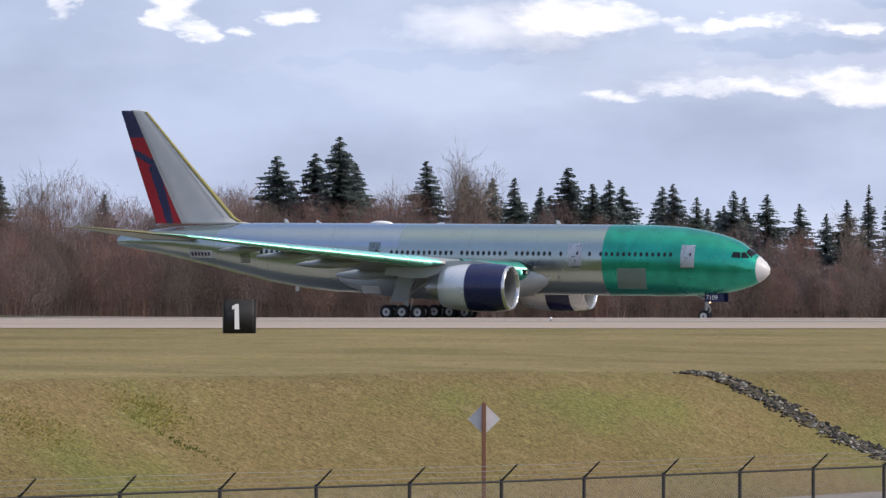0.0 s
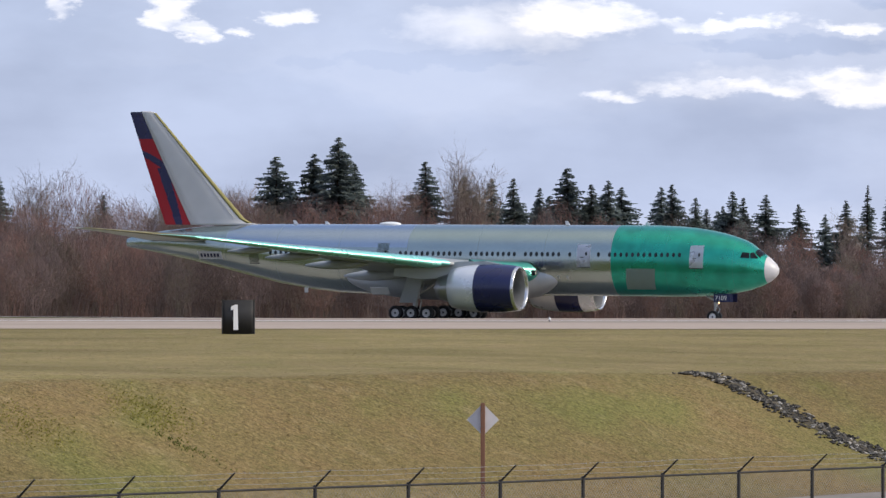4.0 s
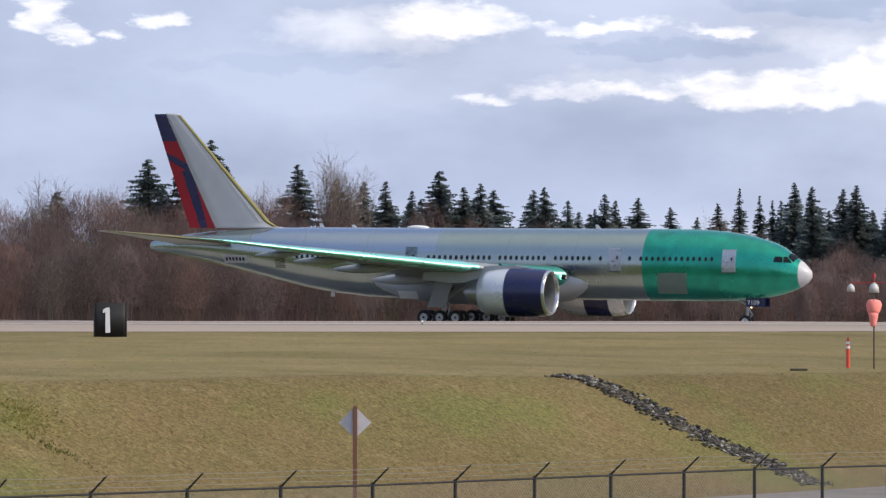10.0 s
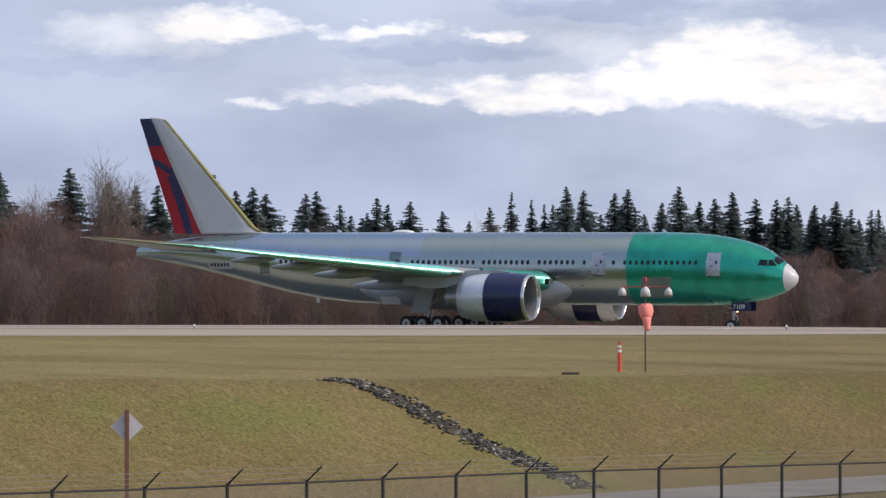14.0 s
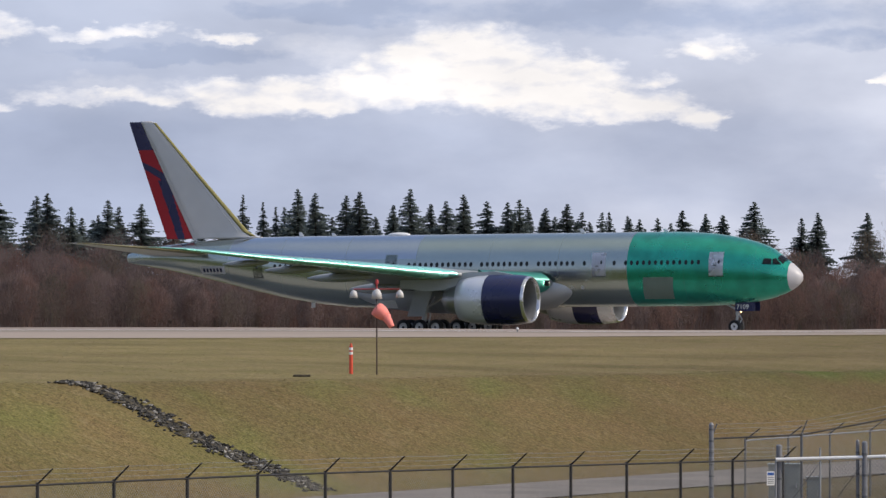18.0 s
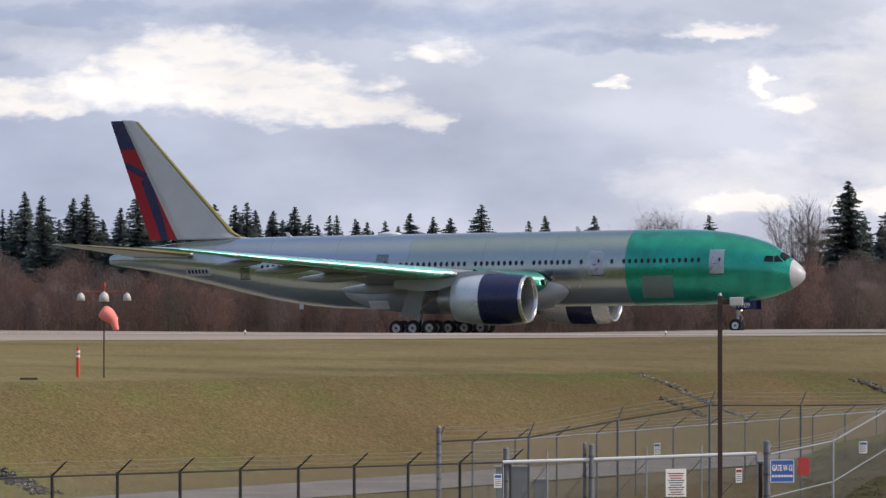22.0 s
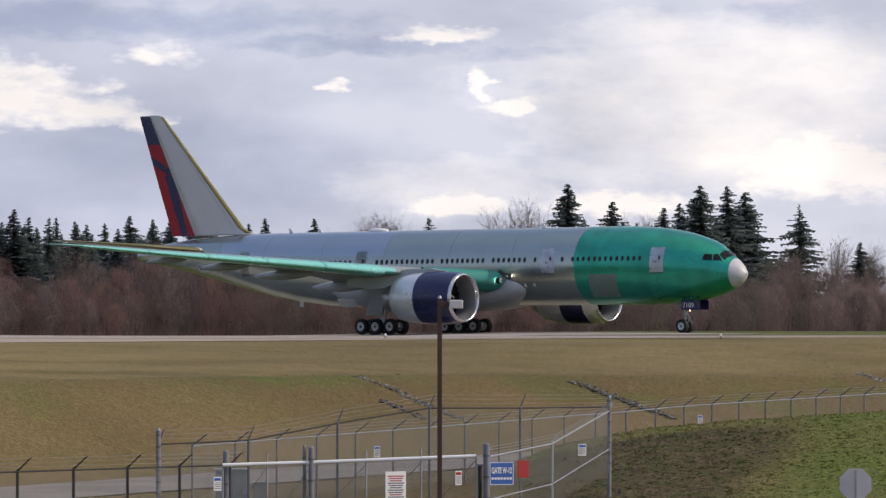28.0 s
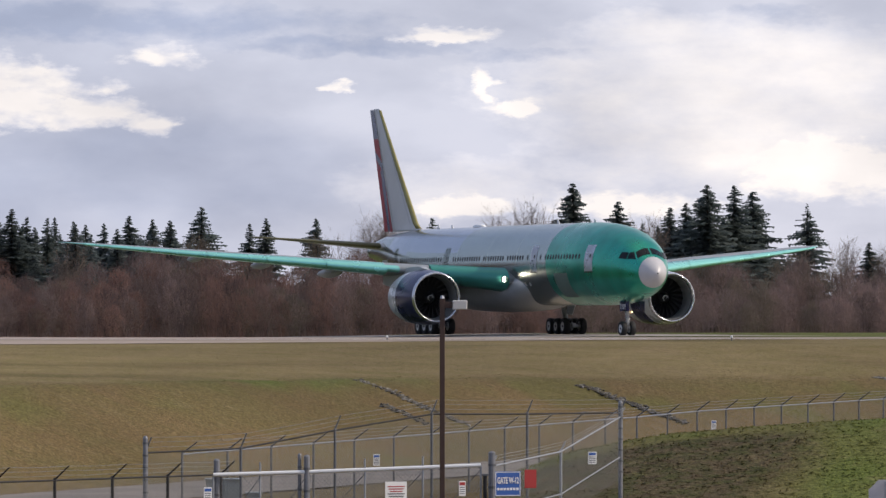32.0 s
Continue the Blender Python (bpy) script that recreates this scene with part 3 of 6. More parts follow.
TAXI = [
    (0, -53.06, 472.23, 0.07, 0.57, -16.03), (0.5, -52.98, 472.23, 0.07, 0.54, -16.23), (1, -52.97, 472.25, 0.06, 0.52, -16.26), (1.5, -52.95, 472.27, 0.06, 0.50, -16.26),
    (2, -52.95, 472.29, 0.06, 0.50, -16.13), (2.5, -52.87, 472.29, 0.05, 0.49, -16.15), (3, -52.72, 472.27, 0.05, 0.49, -16.24), (3.5, -52.47, 472.24, 0.05, 0.49, -16.23),
    (5.5, -50.63, 472.12, 0.04, 0.49, -16.17), (6, -49.83, 471.91, 0.04, 0.49, -16.34), (6.5, -48.86, 471.66, 0.03, 0.49, -16.38), (7, -47.72, 471.36, 0.02, 0.50, -16.40),
    (7.5, -46.44, 471.02, 0.01, 0.51, -16.46), (8, -45.01, 470.63, -0.01, 0.52, -16.54), (8.5, -43.45, 470.21, -0.02, 0.53, -16.70), (9, -41.78, 469.74, -0.04, 0.54, -16.94),
    (9.5, -39.94, 469.24, -0.06, 0.54, -17.04), (10, -38.01, 468.70, -0.08, 0.53, -17.32), (10.5, -35.95, 468.11, -0.09, 0.52, -17.68), (11, -33.80, 467.48, -0.11, 0.50, -18.11),
    (11.5, -31.54, 466.79, -0.13, 0.48, -18.56), (12, -29.20, 466.06, -0.15, 0.46, -19.13), (12.5, -26.78, 465.27, -0.16, 0.42, -19.77), (13, -24.30, 464.42, -0.18, 0.38, -20.40),
    (13.5, -21.70, 463.51, -0.20, 0.32, -21.08), (14, -19.06, 462.55, -0.22, 0.26, -21.75), (14.5, -16.38, 461.55, -0.24, 0.19, -22.23), (16.5, -5.02, 457.78, -0.32, -0.19, -23.61),
    (17, -2.05, 456.54, -0.32, -0.26, -24.00), (17.5, 0.91, 455.29, -0.32, -0.32, -24.29), (18, 3.85, 454.02, -0.31, -0.36, -24.49), (18.5, 6.74, 452.76, -0.29, -0.40, -24.69),
    (19, 9.58, 451.50, -0.28, -0.43, -25.03), (19.5, 12.44, 450.22, -0.26, -0.48, -25.21), (20, 15.24, 448.96, -0.23, -0.53, -25.39), (20.5, 17.93, 447.72, -0.21, -0.58, -25.51),
    (21, 20.61, 446.49, -0.18, -0.63, -25.71), (21.5, 23.22, 445.28, -0.15, -0.67, -25.93), (22, 25.71, 444.10, -0.12, -0.72, -26.10), (22.5, 28.14, 442.95, -0.09, -0.77, -26.31),
    (23, 30.45, 441.84, -0.06, -0.81, -26.44), (23.5, 32.65, 440.78, -0.03, -0.86, -26.58), (24, 34.77, 439.75, 0.00, -0.90, -26.83), (24.5, 36.75, 438.77, 0.03, -0.92, -27.44),
    (25, 38.54, 437.84, 0.07, -0.92, -28.41), (25.5, 40.18, 436.95, 0.10, -0.89, -29.82), (27.5, 45.29, 433.78, 0.23, -0.44, -40.48), (28, 46.29, 432.89, 0.25, -0.38, -44.18),
    (28.5, 47.15, 431.98, 0.27, -0.35, -48.12), (29, 47.93, 431.02, 0.29, -0.32, -52.00), (29.5, 48.64, 429.98, 0.30, -0.30, -56.26), (30, 49.31, 428.86, 0.32, -0.26, -60.9),
    (30.5, 49.83, 427.70, 0.34, -0.20, -64.9), (31, 50.32, 426.47, 0.36, -0.13, -68.8), (31.5, 50.77, 425.18, 0.38, -0.05, -72.4), (32, 51.12, 423.88, 0.40, 0.02, -75.9),
]
taxi_line = [(-400, 570), (-200, 512), (-110, 487)] + [(x, y) for t, x, y, z, p, h in TAXI[8::3]] + [(52.5, 416), (55, 402), (56, 385), (56, 360)]
ribbon("taxiway", taxi_line, 9.5, 0.05, M_TAXI, "grey taxiway pavement beyond the runway", "taxiway")
road_line = [(x + 3.6, float(toe_y(x)) - 2.4) for x in np.arange(-50, 90, 3.0)]
ribbon("road", road_line, 3.4, 0.05, M_ROAD, "narrow grey perimeter road at the foot of the bank", "road")

# ---------------------------------------------------------------- the airliner
# Own space: origin on the ground between the main gears, x forward, y to its left, z up.
NOSE = 31.78
plane = empty("airliner", TAXI[0][1], TAXI[0][2], TAXI[0][3], TAXI[0][5],
              "unpainted twin-engine airliner in bare metal and green coating, taxiing", "airliner")

# distance aft of the nose, bottom, top, half width
BODY = [(0.0, 4.50, 4.62, 0.05), (0.12, 4.20, 4.92, 0.36), (0.4, 3.90, 5.28, 0.68), (0.85, 3.58, 5.68, 1.02), (1.35, 3.32, 6.05, 1.32),
        (1.9, 3.10, 6.46, 1.60), (2.5, 2.90, 6.92, 1.84), (3.2, 2.74, 7.25, 2.08), (4.0, 2.58, 7.52, 2.31), (5.0, 2.44, 7.80, 2.54), (6.2, 2.34, 8.04, 2.75),
        (7.6, 2.28, 8.24, 2.92), (9.2, 2.25, 8.37, 3.03), (11.0, 2.25, 8.44, 3.09), (14.0, 2.25, 8.45, 3.1), (20.0, 2.25, 8.45, 3.1), (26.0, 2.25, 8.45, 3.1), (32.0, 2.25, 8.45, 3.1),
        (38.0, 2.27, 8.45, 3.1), (41.0, 2.36, 8.45, 3.09), (44.0, 2.66, 8.45, 3.02), (47.0, 3.16, 8.44, 2.84), (50.0, 3.82, 8.40, 2.52),
        (53.0, 4.52, 8.28, 2.06), (56.0, 5.18, 8.08, 1.54), (58.5, 5.68, 7.82, 1.08), (60.5, 6.02, 7.52, 0.70), (61.8, 6.22, 7.26, 0.42), (62.4, 6.36, 7.05, 0.2)]


def body_at(xa):
    xs = [b[0] for b in BODY]
    return [float(np.interp(xa, xs, [b[k] for b in BODY])) for k in (1, 2, 3)]


def body_side(xa, z, out=0.0):
    """A point of the skin on the right side at that station and height, moved out by a little."""
    lo, hi, w = body_at(xa)
    c, h = (lo + hi) / 2, (hi - lo) / 2
    k = math.sqrt(max(0.0, 1 - ((z - c) / h) ** 2))
    return Vector((NOSE - xa, -(w * k + out), z))


def body_ring(xa, n=56):
    lo, hi, w = body_at(xa)
    c, h = (lo + hi) / 2, (hi - lo) / 2
    return [(NOSE - xa, -w * math.sin(2 * math.pi * i / n), c + h * math.cos(2 * math.pi * i / n)) for i in range(n)]


def body_piece(name, x0, x1, material, label):
    xs = sorted({x0, x1} | {b[0] for b in BODY if x0 < b[0] < x1} | {round(x0 + 0.6 * k, 3) for k in range(int((x1 - x0) / 0.6) + 1)})
    ob = part(name, loft([body_ring(x) for x in xs], cap=False), material, plane, label, True)
    for f in ob.data.polygons:       # polished upper skins of the tail barrel, sky reflection tinted into their colour
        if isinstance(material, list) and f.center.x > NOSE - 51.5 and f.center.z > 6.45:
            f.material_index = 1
    return ob


body_piece("radome", 0.0, 0.98, M_CONE, "pale grey nose cone")
body_piece("forward_fuselage", 0.98, 14.4, M_GREEN, "glossy green coated nose section")
body_piece("mid_fuselage", 14.4, 33.6, M_SILVER, "bare greenish-silver metal barrel")
body_piece("aft_fuselage", 33.6, 62.4, [M_SILVER, M_SILVER2], "bare silver metal tail section, sky blue tinted into its top")


def crisp(bm):
    """Outward faces, with sharp rims round a panel."""
    bmesh.ops.recalc_face_normals(bm, faces=bm.faces[:])
    for e in bm.edges:
        if len(e.link_faces) == 2 and e.calc_face_angle() > 0.6:
            e.smooth = False
    return bm


def skin_patch(xa0, xa1, z0, z1, out=0.012, side=-1, nx=4, nz=6, slant=0.0, round_=0.0):
    """A thin panel that follows the skin."""
    bm = bmesh.new()
    grid = []
    for i in range(nx + 1):
        col = []
        for k in range(nz + 1):
            z = z0 + (z1 - z0) * k / nz
            v = k / nz * 2 - 1
            u = i / nx * 2 - 1
            xa = (xa0 + xa1) / 2 + (xa1 - xa0) / 2 * u * (1 - round_ * (1 - math.sqrt(max(0, 1 - v * v)))) + slant * (z - z0)
            p = body_side(xa, z, out)
            col.append(bm.verts.new((p.x, p.y if side < 0 else -p.y, p.z)))
        grid.append(col)
    for i in range(nx):
        for k in range(nz):
            f = (grid[i][k], grid[i][k + 1], grid[i + 1][k + 1], grid[i + 1][k])
            bm.faces.new(f if side < 0 else f[::-1])
    bmesh.ops.solidify(bm, geom=bm.faces[:], thickness=-0.01)
    return crisp(bm)


def skin_quad(quad, side, out=0.02, n=6):
    """A pane between four corners, laid on the skin."""
    bm = bmesh.new()
    c = [Vector(p) for p in quad]
    grid = []
    for i in range(n + 1):
        row = []
        for k in range(n + 1):
            u, v = i / n, k / n
            p = c[0].lerp(c[1], u).lerp(c[3].lerp(c[2], u), v)
            lo, hi, w = body_at(p.x)
            mid, h = (lo + hi) / 2, (hi - lo) / 2
            r = math.hypot(p.y / w, (p.z - mid) / h)
            row.append(bm.verts.new((NOSE - p.x + out, side * (p.y / r + out), mid + (p.z - mid) / r + out * 0.5)))
        grid.append(row)
    for i in range(n):
        for k in range(n):
            bm.faces.new((grid[i][k], grid[i + 1][k], grid[i + 1][k + 1], grid[i][k + 1]))
    bmesh.ops.solidify(bm, geom=bm.faces[:], thickness=-0.012)
    return crisp(bm)


for side, tag in ((-1, "right"), (1, "left")):
    for xa, w, h, zc in ((6.62, 1.2, 1.95, 5.72), (16.92, 1.24, 1.95, 5.76), (35.9, 1.08, 1.9, 5.8), (48.6, 1.0, 1.9, 5.9)):
        d = part("cabin_door", skin_patch(xa - w / 2, xa + w / 2, zc - h / 2, zc + h / 2, 0.02 if xa < 20 else 0.011, side), M_DOOR if xa < 20 else M_SILVER, plane, "polished metal cabin door", True)
        part("door_window", skin_patch(xa - 0.34, xa - 0.16, zc - 0.02, zc + 0.34, 0.05, side, 2, 4, 0, 1.0), M_WIN, d)
        part("door_handle", skin_patch(xa - 0.02, xa + 0.26, zc - 0.20, zc - 0.11, 0.045 if xa < 20 else 0.02, side, 2, 1), M_GALVD, d)
        part("door_sill", skin_patch(xa - w / 2 - 0.03, xa + w / 2 + 0.03, zc - h / 2 - 0.09, zc - h / 2 - 0.02, 0.03 if xa < 20 else 0.012, side, 3, 1), M_GALVD, d)
    # cargo doors and small access panels
    part("cargo_door", skin_patch(10.6, 13.25, 2.85, 4.65, 0.015, side, 6, 8, -0.16), M_DKGREEN if side < 0 else M_GREEN, plane, "dull green-grey cargo door", True)
    for xa in (18.5, 19.4):
        part("service_panel", skin_patch(xa - 0.12, xa + 0.12, 3.72, 3.98, 0.02, side, 2, 2), M_WHITE, plane)
    # row of cabin windows
    cols = [8.10 + 0.535 * k for k in range(12)] + [14.5, 15.53, 18.2]
    cols += [19.23 + 0.52 * k for k in range(7)] + [23.4 + 0.515 * k for k in range(9)] + [28.5 + 0.52 * k for k in range(12)]
    cols += [37.0 + 0.52 * k for k in range(20)]
    for xa in cols:
        w = part("cabin_window", skin_patch(xa - 0.135, xa + 0.135, 5.66, 6.06, 0.014, side, 2, 5, 0, 0.75), M_WIN, plane, "", True)
    # flight deck windows: a wide front pane and two side panes, from corners aft of the nose, out from the middle, up
    for quad in (((1.24, 0.05, 5.96), (1.40, 1.04, 5.70), (1.86, 1.02, 6.18), (1.84, 0.05, 6.38)),
                 ((1.52, 1.16, 5.66), (2.12, 1.52, 5.62), (2.20, 1.38, 6.18), (1.98, 1.08, 6.20)),
                 ((2.20, 1.58, 5.62), (2.92, 1.86, 5.66), (2.84, 1.68, 6.14), (2.28, 1.44, 6.18))):
        part("flight_deck_window", skin_quad(quad, side), M_COCK, plane, "dark flight deck pane", True)
# joints between the skin panels
for xa in (3.55, 9.4, 14.4, 20.6, 26.9, 33.6, 40.2, 46.4, 51.6):
    ra, rb = body_ring(xa - 0.012, 48), body_ring(xa + 0.012, 48)
    lo, hi, _ = body_at(xa)
    grow = lambda ring: [(x, y * 1.0015, (z - (lo + hi) / 2) * 1.0015 + (lo + hi) / 2) for x, y, z in ring]
    part("skin_joint", loft([grow(ra), grow(rb)], cap=False), M_SEAM if xa > 14 else M_SLATD, plane, "", True)

# registration board: unreadable bars on a white patch, right side
reg = part("registration_panel", skin_patch(52.0, 54.6, 5.25, 5.95, 0.015, -1, 6, 3), M_WHITE, plane, "white registration patch", True)
for k in range(6):
    xa = 52.3 + k * 0.36
    part("lettering_bar", skin_patch(xa, xa + 0.22, 5.45, 5.75, 0.035, -1, 1, 2), M_NAVY, reg)


def airfoil(n=14):
    """Unit-chord section: pairs (aft, up), round the nose from the lower trailing edge to the upper one."""
    pts = []
    for i in range(n + 1):
        x = 0.5 * (1 + math.cos(math.pi * i / n))
        t = 5 * (0.2969 * math.sqrt(x) - 0.126 * x - 0.3516 * x * x + 0.2843 * x ** 3 - 0.1036 * x ** 4)
        pts.append((x, -t * 0.55))
    for i in range(1, n + 1):
        x = 0.5 * (1 - math.cos(math.pi * i / n))
        t = 5 * (0.2969 * math.sqrt(x) - 0.126 * x - 0.3516 * x * x + 0.2843 * x ** 3 - 0.1036 * x ** 4)
        pts.append((x, t * 1.1))
    return pts


FOIL = airfoil()
# out from the middle, leading edge aft of the nose, trailing edge, height of the chord, thickness
WING = [(2.6, 20.7, 35.6, 4.05, 0.135), (5.0, 22.75, 35.7, 4.32, 0.13), (10.3, 26.45, 36.0, 4.94, 0.116), (17.0, 31.08, 38.5, 5.60, 0.108),
        (24.0, 35.92, 41.1, 6.24, 0.105), (29.6, 39.8, 43.1, 6.83, 0.095), (31.2, 41.2, 43.65, 7.02, 0.085), (32.2, 43.0, 44.3, 7.16, 0.07), (32.4, 43.8, 44.5, 7.18, 0.05)]


def twist(y):
    """How far the trailing edge lies above the leading edge: the wing is twisted nose-down towards its tip."""
    return float(np.interp(y, [2.6, 10.3, 17.0, 24.0, 30.0, 32.4], [-0.45, -0.05, 0.22, 0.30, 0.16, 0.0]))


def wing_at(y):
    ys = [w[0] for w in WING]
    return [float(np.interp(y, ys, [w[k] for w in WING])) for k in (1, 2, 3, 4)]


def surface(stations, side, rise=lambda y: 0.0):
    """Skin over sections; stations: y, leading edge, trailing edge, z, thickness."""
    rings = []
    for y, le, te, z, th in stations:
        c = te - le
        rings.append([(NOSE - (le + px * c), -side * y, z + pz * c * th + px * rise(y)) for px, pz in FOIL])
    bm = loft(rings)
    bmesh.ops.recalc_face_normals(bm, faces=bm.faces[:])
    return bm


for side in (1, -1):
    w = part("wing", surface(WING, side, twist), [M_WING, M_SLAT], plane, "grey metal wing", True)
    for f in w.data.polygons:        # primed nose behind the slats
        y = abs(f.center.y)
        le, te = wing_at(y)[:2]
        if y > 11 and (NOSE - f.center.x - le) / (te - le) < 0.07:
            f.material_index = 1
    # leading edge slats, each proud of the wing nose
    for y0, y1 in ((3.4, 8.3), (11.2, 15.1), (15.16, 19.0), (19.06, 22.9), (22.96, 26.8), (26.86, 31.1)):
        rings, drop = [], 0.012 if y0 > 8 else 0.0
        for y in (y0, (y0 + y1) / 2, y1):
            le, te, z, th = wing_at(y)
            c = te - le
            ring = []
            for px, pz in [p for p in FOIL if p[0] < (0.16 if p[1] > 0 else 0.24)]:
                ring.append((NOSE - (le - 0.02 * c + px * c * (1.0 if y0 > 4 else 0.6)), -side * y, z + pz * c * th * (1.14 if pz > 0 else 1.75) + 0.01 - drop * c * (0.16 - px) / 0.16))
            ring.append((NOSE - (le + 0.05 * c), -side * y, z - drop * c * 0.7))
            rings.append(ring)
        bm = loft(rings, cap=False)
        bmesh.ops.recalc_face_normals(bm, faces=bm.faces[:])
        part("slat", bm, M_SLAT if y0 > 8 else M_SLATD, w, "pale teal primed leading edge slat" if y0 > 8 else "dark teal inboard slat", True)
    # flap track fairings
    for y, ln, r in ((6.6, 6.0, 0.44), (12.6, 6.0, 0.38), (17.6, 5.2, 0.32), (22.4, 4.2, 0.26)):
        le, te, z, th = wing_at(y)
        rings = []
        for k in range(13):
            u = k / 12
            rr = r * (math.sin(math.pi * min(u * 0.97 + 0.015, 1)) ** 0.7) + 0.02
            xc = te - ln * 0.62 + ln * u
            rings.append([(NOSE - xc, -side * y + rr * 0.75 * math.cos(a), z - 0.36 + 0.8 * twist(y) + rr * math.sin(a) - 0.12 * u) for a in [2 * math.pi * i / 12 for i in range(12)]])
        part("flap_fairing", loft(rings), M_FLAPF, w, "dull grey flap track fairing", True)
    # landing light, a lamp set back in a short housing at the wing root
    lx, ly, lz = NOSE - 21.45, -side * 3.75, 4.24
    bm = bmesh.new()
    for r0, r1, x0, x1 in ((0.24, 0.24, 0.0, 0.36), (0.21, 0.21, 0.36, 0.0)):
        a = [bm.verts.new((lx + x0, ly + r0 * math.cos(2 * math.pi * i / 14), lz + r0 * math.sin(2 * math.pi * i / 14))) for i in range(14)]
        b = [bm.verts.new((lx + x1, ly + r1 * math.cos(2 * math.pi * i / 14), lz + r1 * math.sin(2 * math.pi * i / 14))) for i in range(14)]
        for i in range(14):
            bm.faces.new((a[i], a[(i + 1) % 14], b[(i + 1) % 14], b[i]))
    part("light_housing", bm, M_BLACK, w)
    bm = bmesh.new()
    bm.faces.new([bm.verts.new((lx + 0.10, ly + 0.2 * math.cos(2 * math.pi * i / 14), lz + 0.2 * math.sin(2 * math.pi * i / 14))) for i in range(14)])
    part("landing_light", bm, M_LIGHT, w, "lit landing light in the wing root")
    # tailplane
    st = [(0.9, 52.9, 60.0, 6.95, 0.10), (2.0, 53.9, 60.35, 7.08, 0.10), (6.0, 57.3, 61.4, 7.5, 0.09), (10.3, 61.0, 62.5, 7.9, 0.08), (10.76, 61.6, 62.6, 7.94, 0.06)]
    tp = part("tailplane", surface(st, side), M_COMP, plane, "grey composite tailplane", True)
    rings = []
    for y, le, te, z, th in st[1:]:
        c = te - le
        rings.append([(NOSE - (le - 0.04 + px * c), -side * y, z + pz * c * th * 1.1) for px, pz in FOIL if px < 0.12])
    part("tailplane_edge", loft(rings), M_OLIVED, tp, "olive primed leading edge", True)

# wing-to-body fairing
rings = []
for k in range(25):
    u = k / 24
    xa = 19.2 + 20.6 * u
    g = max(0.03, 1 - abs(2 * u - 1) ** 3.0)
    hw, zc, hh = 2.3 + 1.5 * g ** 0.7, 3.5, 0.6 + 1.15 * g ** 0.7
    rings.append([(NOSE - xa, hw * math.copysign(abs(math.cos(a)) ** 0.75, math.cos(a)), zc + hh * math.copysign(abs(math.sin(a)) ** 0.85, math.sin(a)) + 0.35 * (1 - g))
                  for a in [2 * math.pi * i / 32 for i in range(32)]])
part("belly_fairing", loft(rings), M_FAIR, plane, "pale grey wing root fairing", True)

# fin and rudder
FIN = [(8.34, 48.7, 55.95, 58.6), (8.50, 50.0, 56.03, 58.65), (8.9, 50.75, 56.25, 58.8), (13.6, 55.15, 58.6, 60.5), (18.45, 59.62, 61.0, 62.2), (18.6, 60.1, 61.1, 62.15)]


def fin_at(z):
    zs = [f[0] for f in FIN]
    return [float(np.interp(z, zs, [f[k] for f in FIN])) for k in (1, 2, 3)]


def fin_half(px):
    """Half thickness over the chord, as a share of it."""
    px = min(max(px, 0.0), 1.0)
    return 0.45 * (0.2969 * math.sqrt(px) - 0.126 * px - 0.3516 * px * px + 0.2843 * px ** 3 - 0.1036 * px ** 4)


rings = []
for z, le, hi, te in FIN:
    c = te - le
    cut = (hi - le) / c
    xs = [0.0, 0.01 * cut, 0.05 * cut, 0.12 * cut, 0.3 * cut, 0.55 * cut, 0.8 * cut, cut]
    ring = [(NOSE - (le + x * c), fin_half(x) * c, z) for x in xs[::-1]] + [(NOSE - (le + x * c), -fin_half(x) * c, z) for x in xs[1:]]
    rings.append(ring)
fin = part("fin", loft(rings), M_COMP, plane, "light grey unpainted fin", True)
rings = []
for z, le, hi, te in FIN[1:-1]:
    c, wd = te - le, (0.42 if z < 10 else 0.34 if z < 15 else 0.22)
    xs = [wd / c, wd / c * 0.5, wd / c * 0.18, 0.0]
    rings.append([(NOSE - (le - 0.015 + x * c), fin_half(x) * c + 0.02, z) for x in xs] + [(NOSE - (le - 0.015 + x * c), -fin_half(x) * c - 0.02, z) for x in xs[::-1]])
part("fin_leading_edge", loft(rings), M_OLIVE, fin, "yellow-olive primed leading edge", True)
for z0, z1, k in ((8.9, 18.3, 0.16), (8.9, 18.3, 0.92)):
    bm = bmesh.new()
    for sg in (-1, 1):
        ends = []
        for z in (z0, z1):
            le, hi, te = fin_at(z)
            xa = le + (hi - le) * k
            ends.append((NOSE - xa, sg * (fin_half((xa - le) / (te - le)) * (te - le) + 0.004), z))
        tube(bm, ends[0], ends[1], 0.018, 0.018, 5)
    part("fin_joint", bm, M_FLAPF, fin)
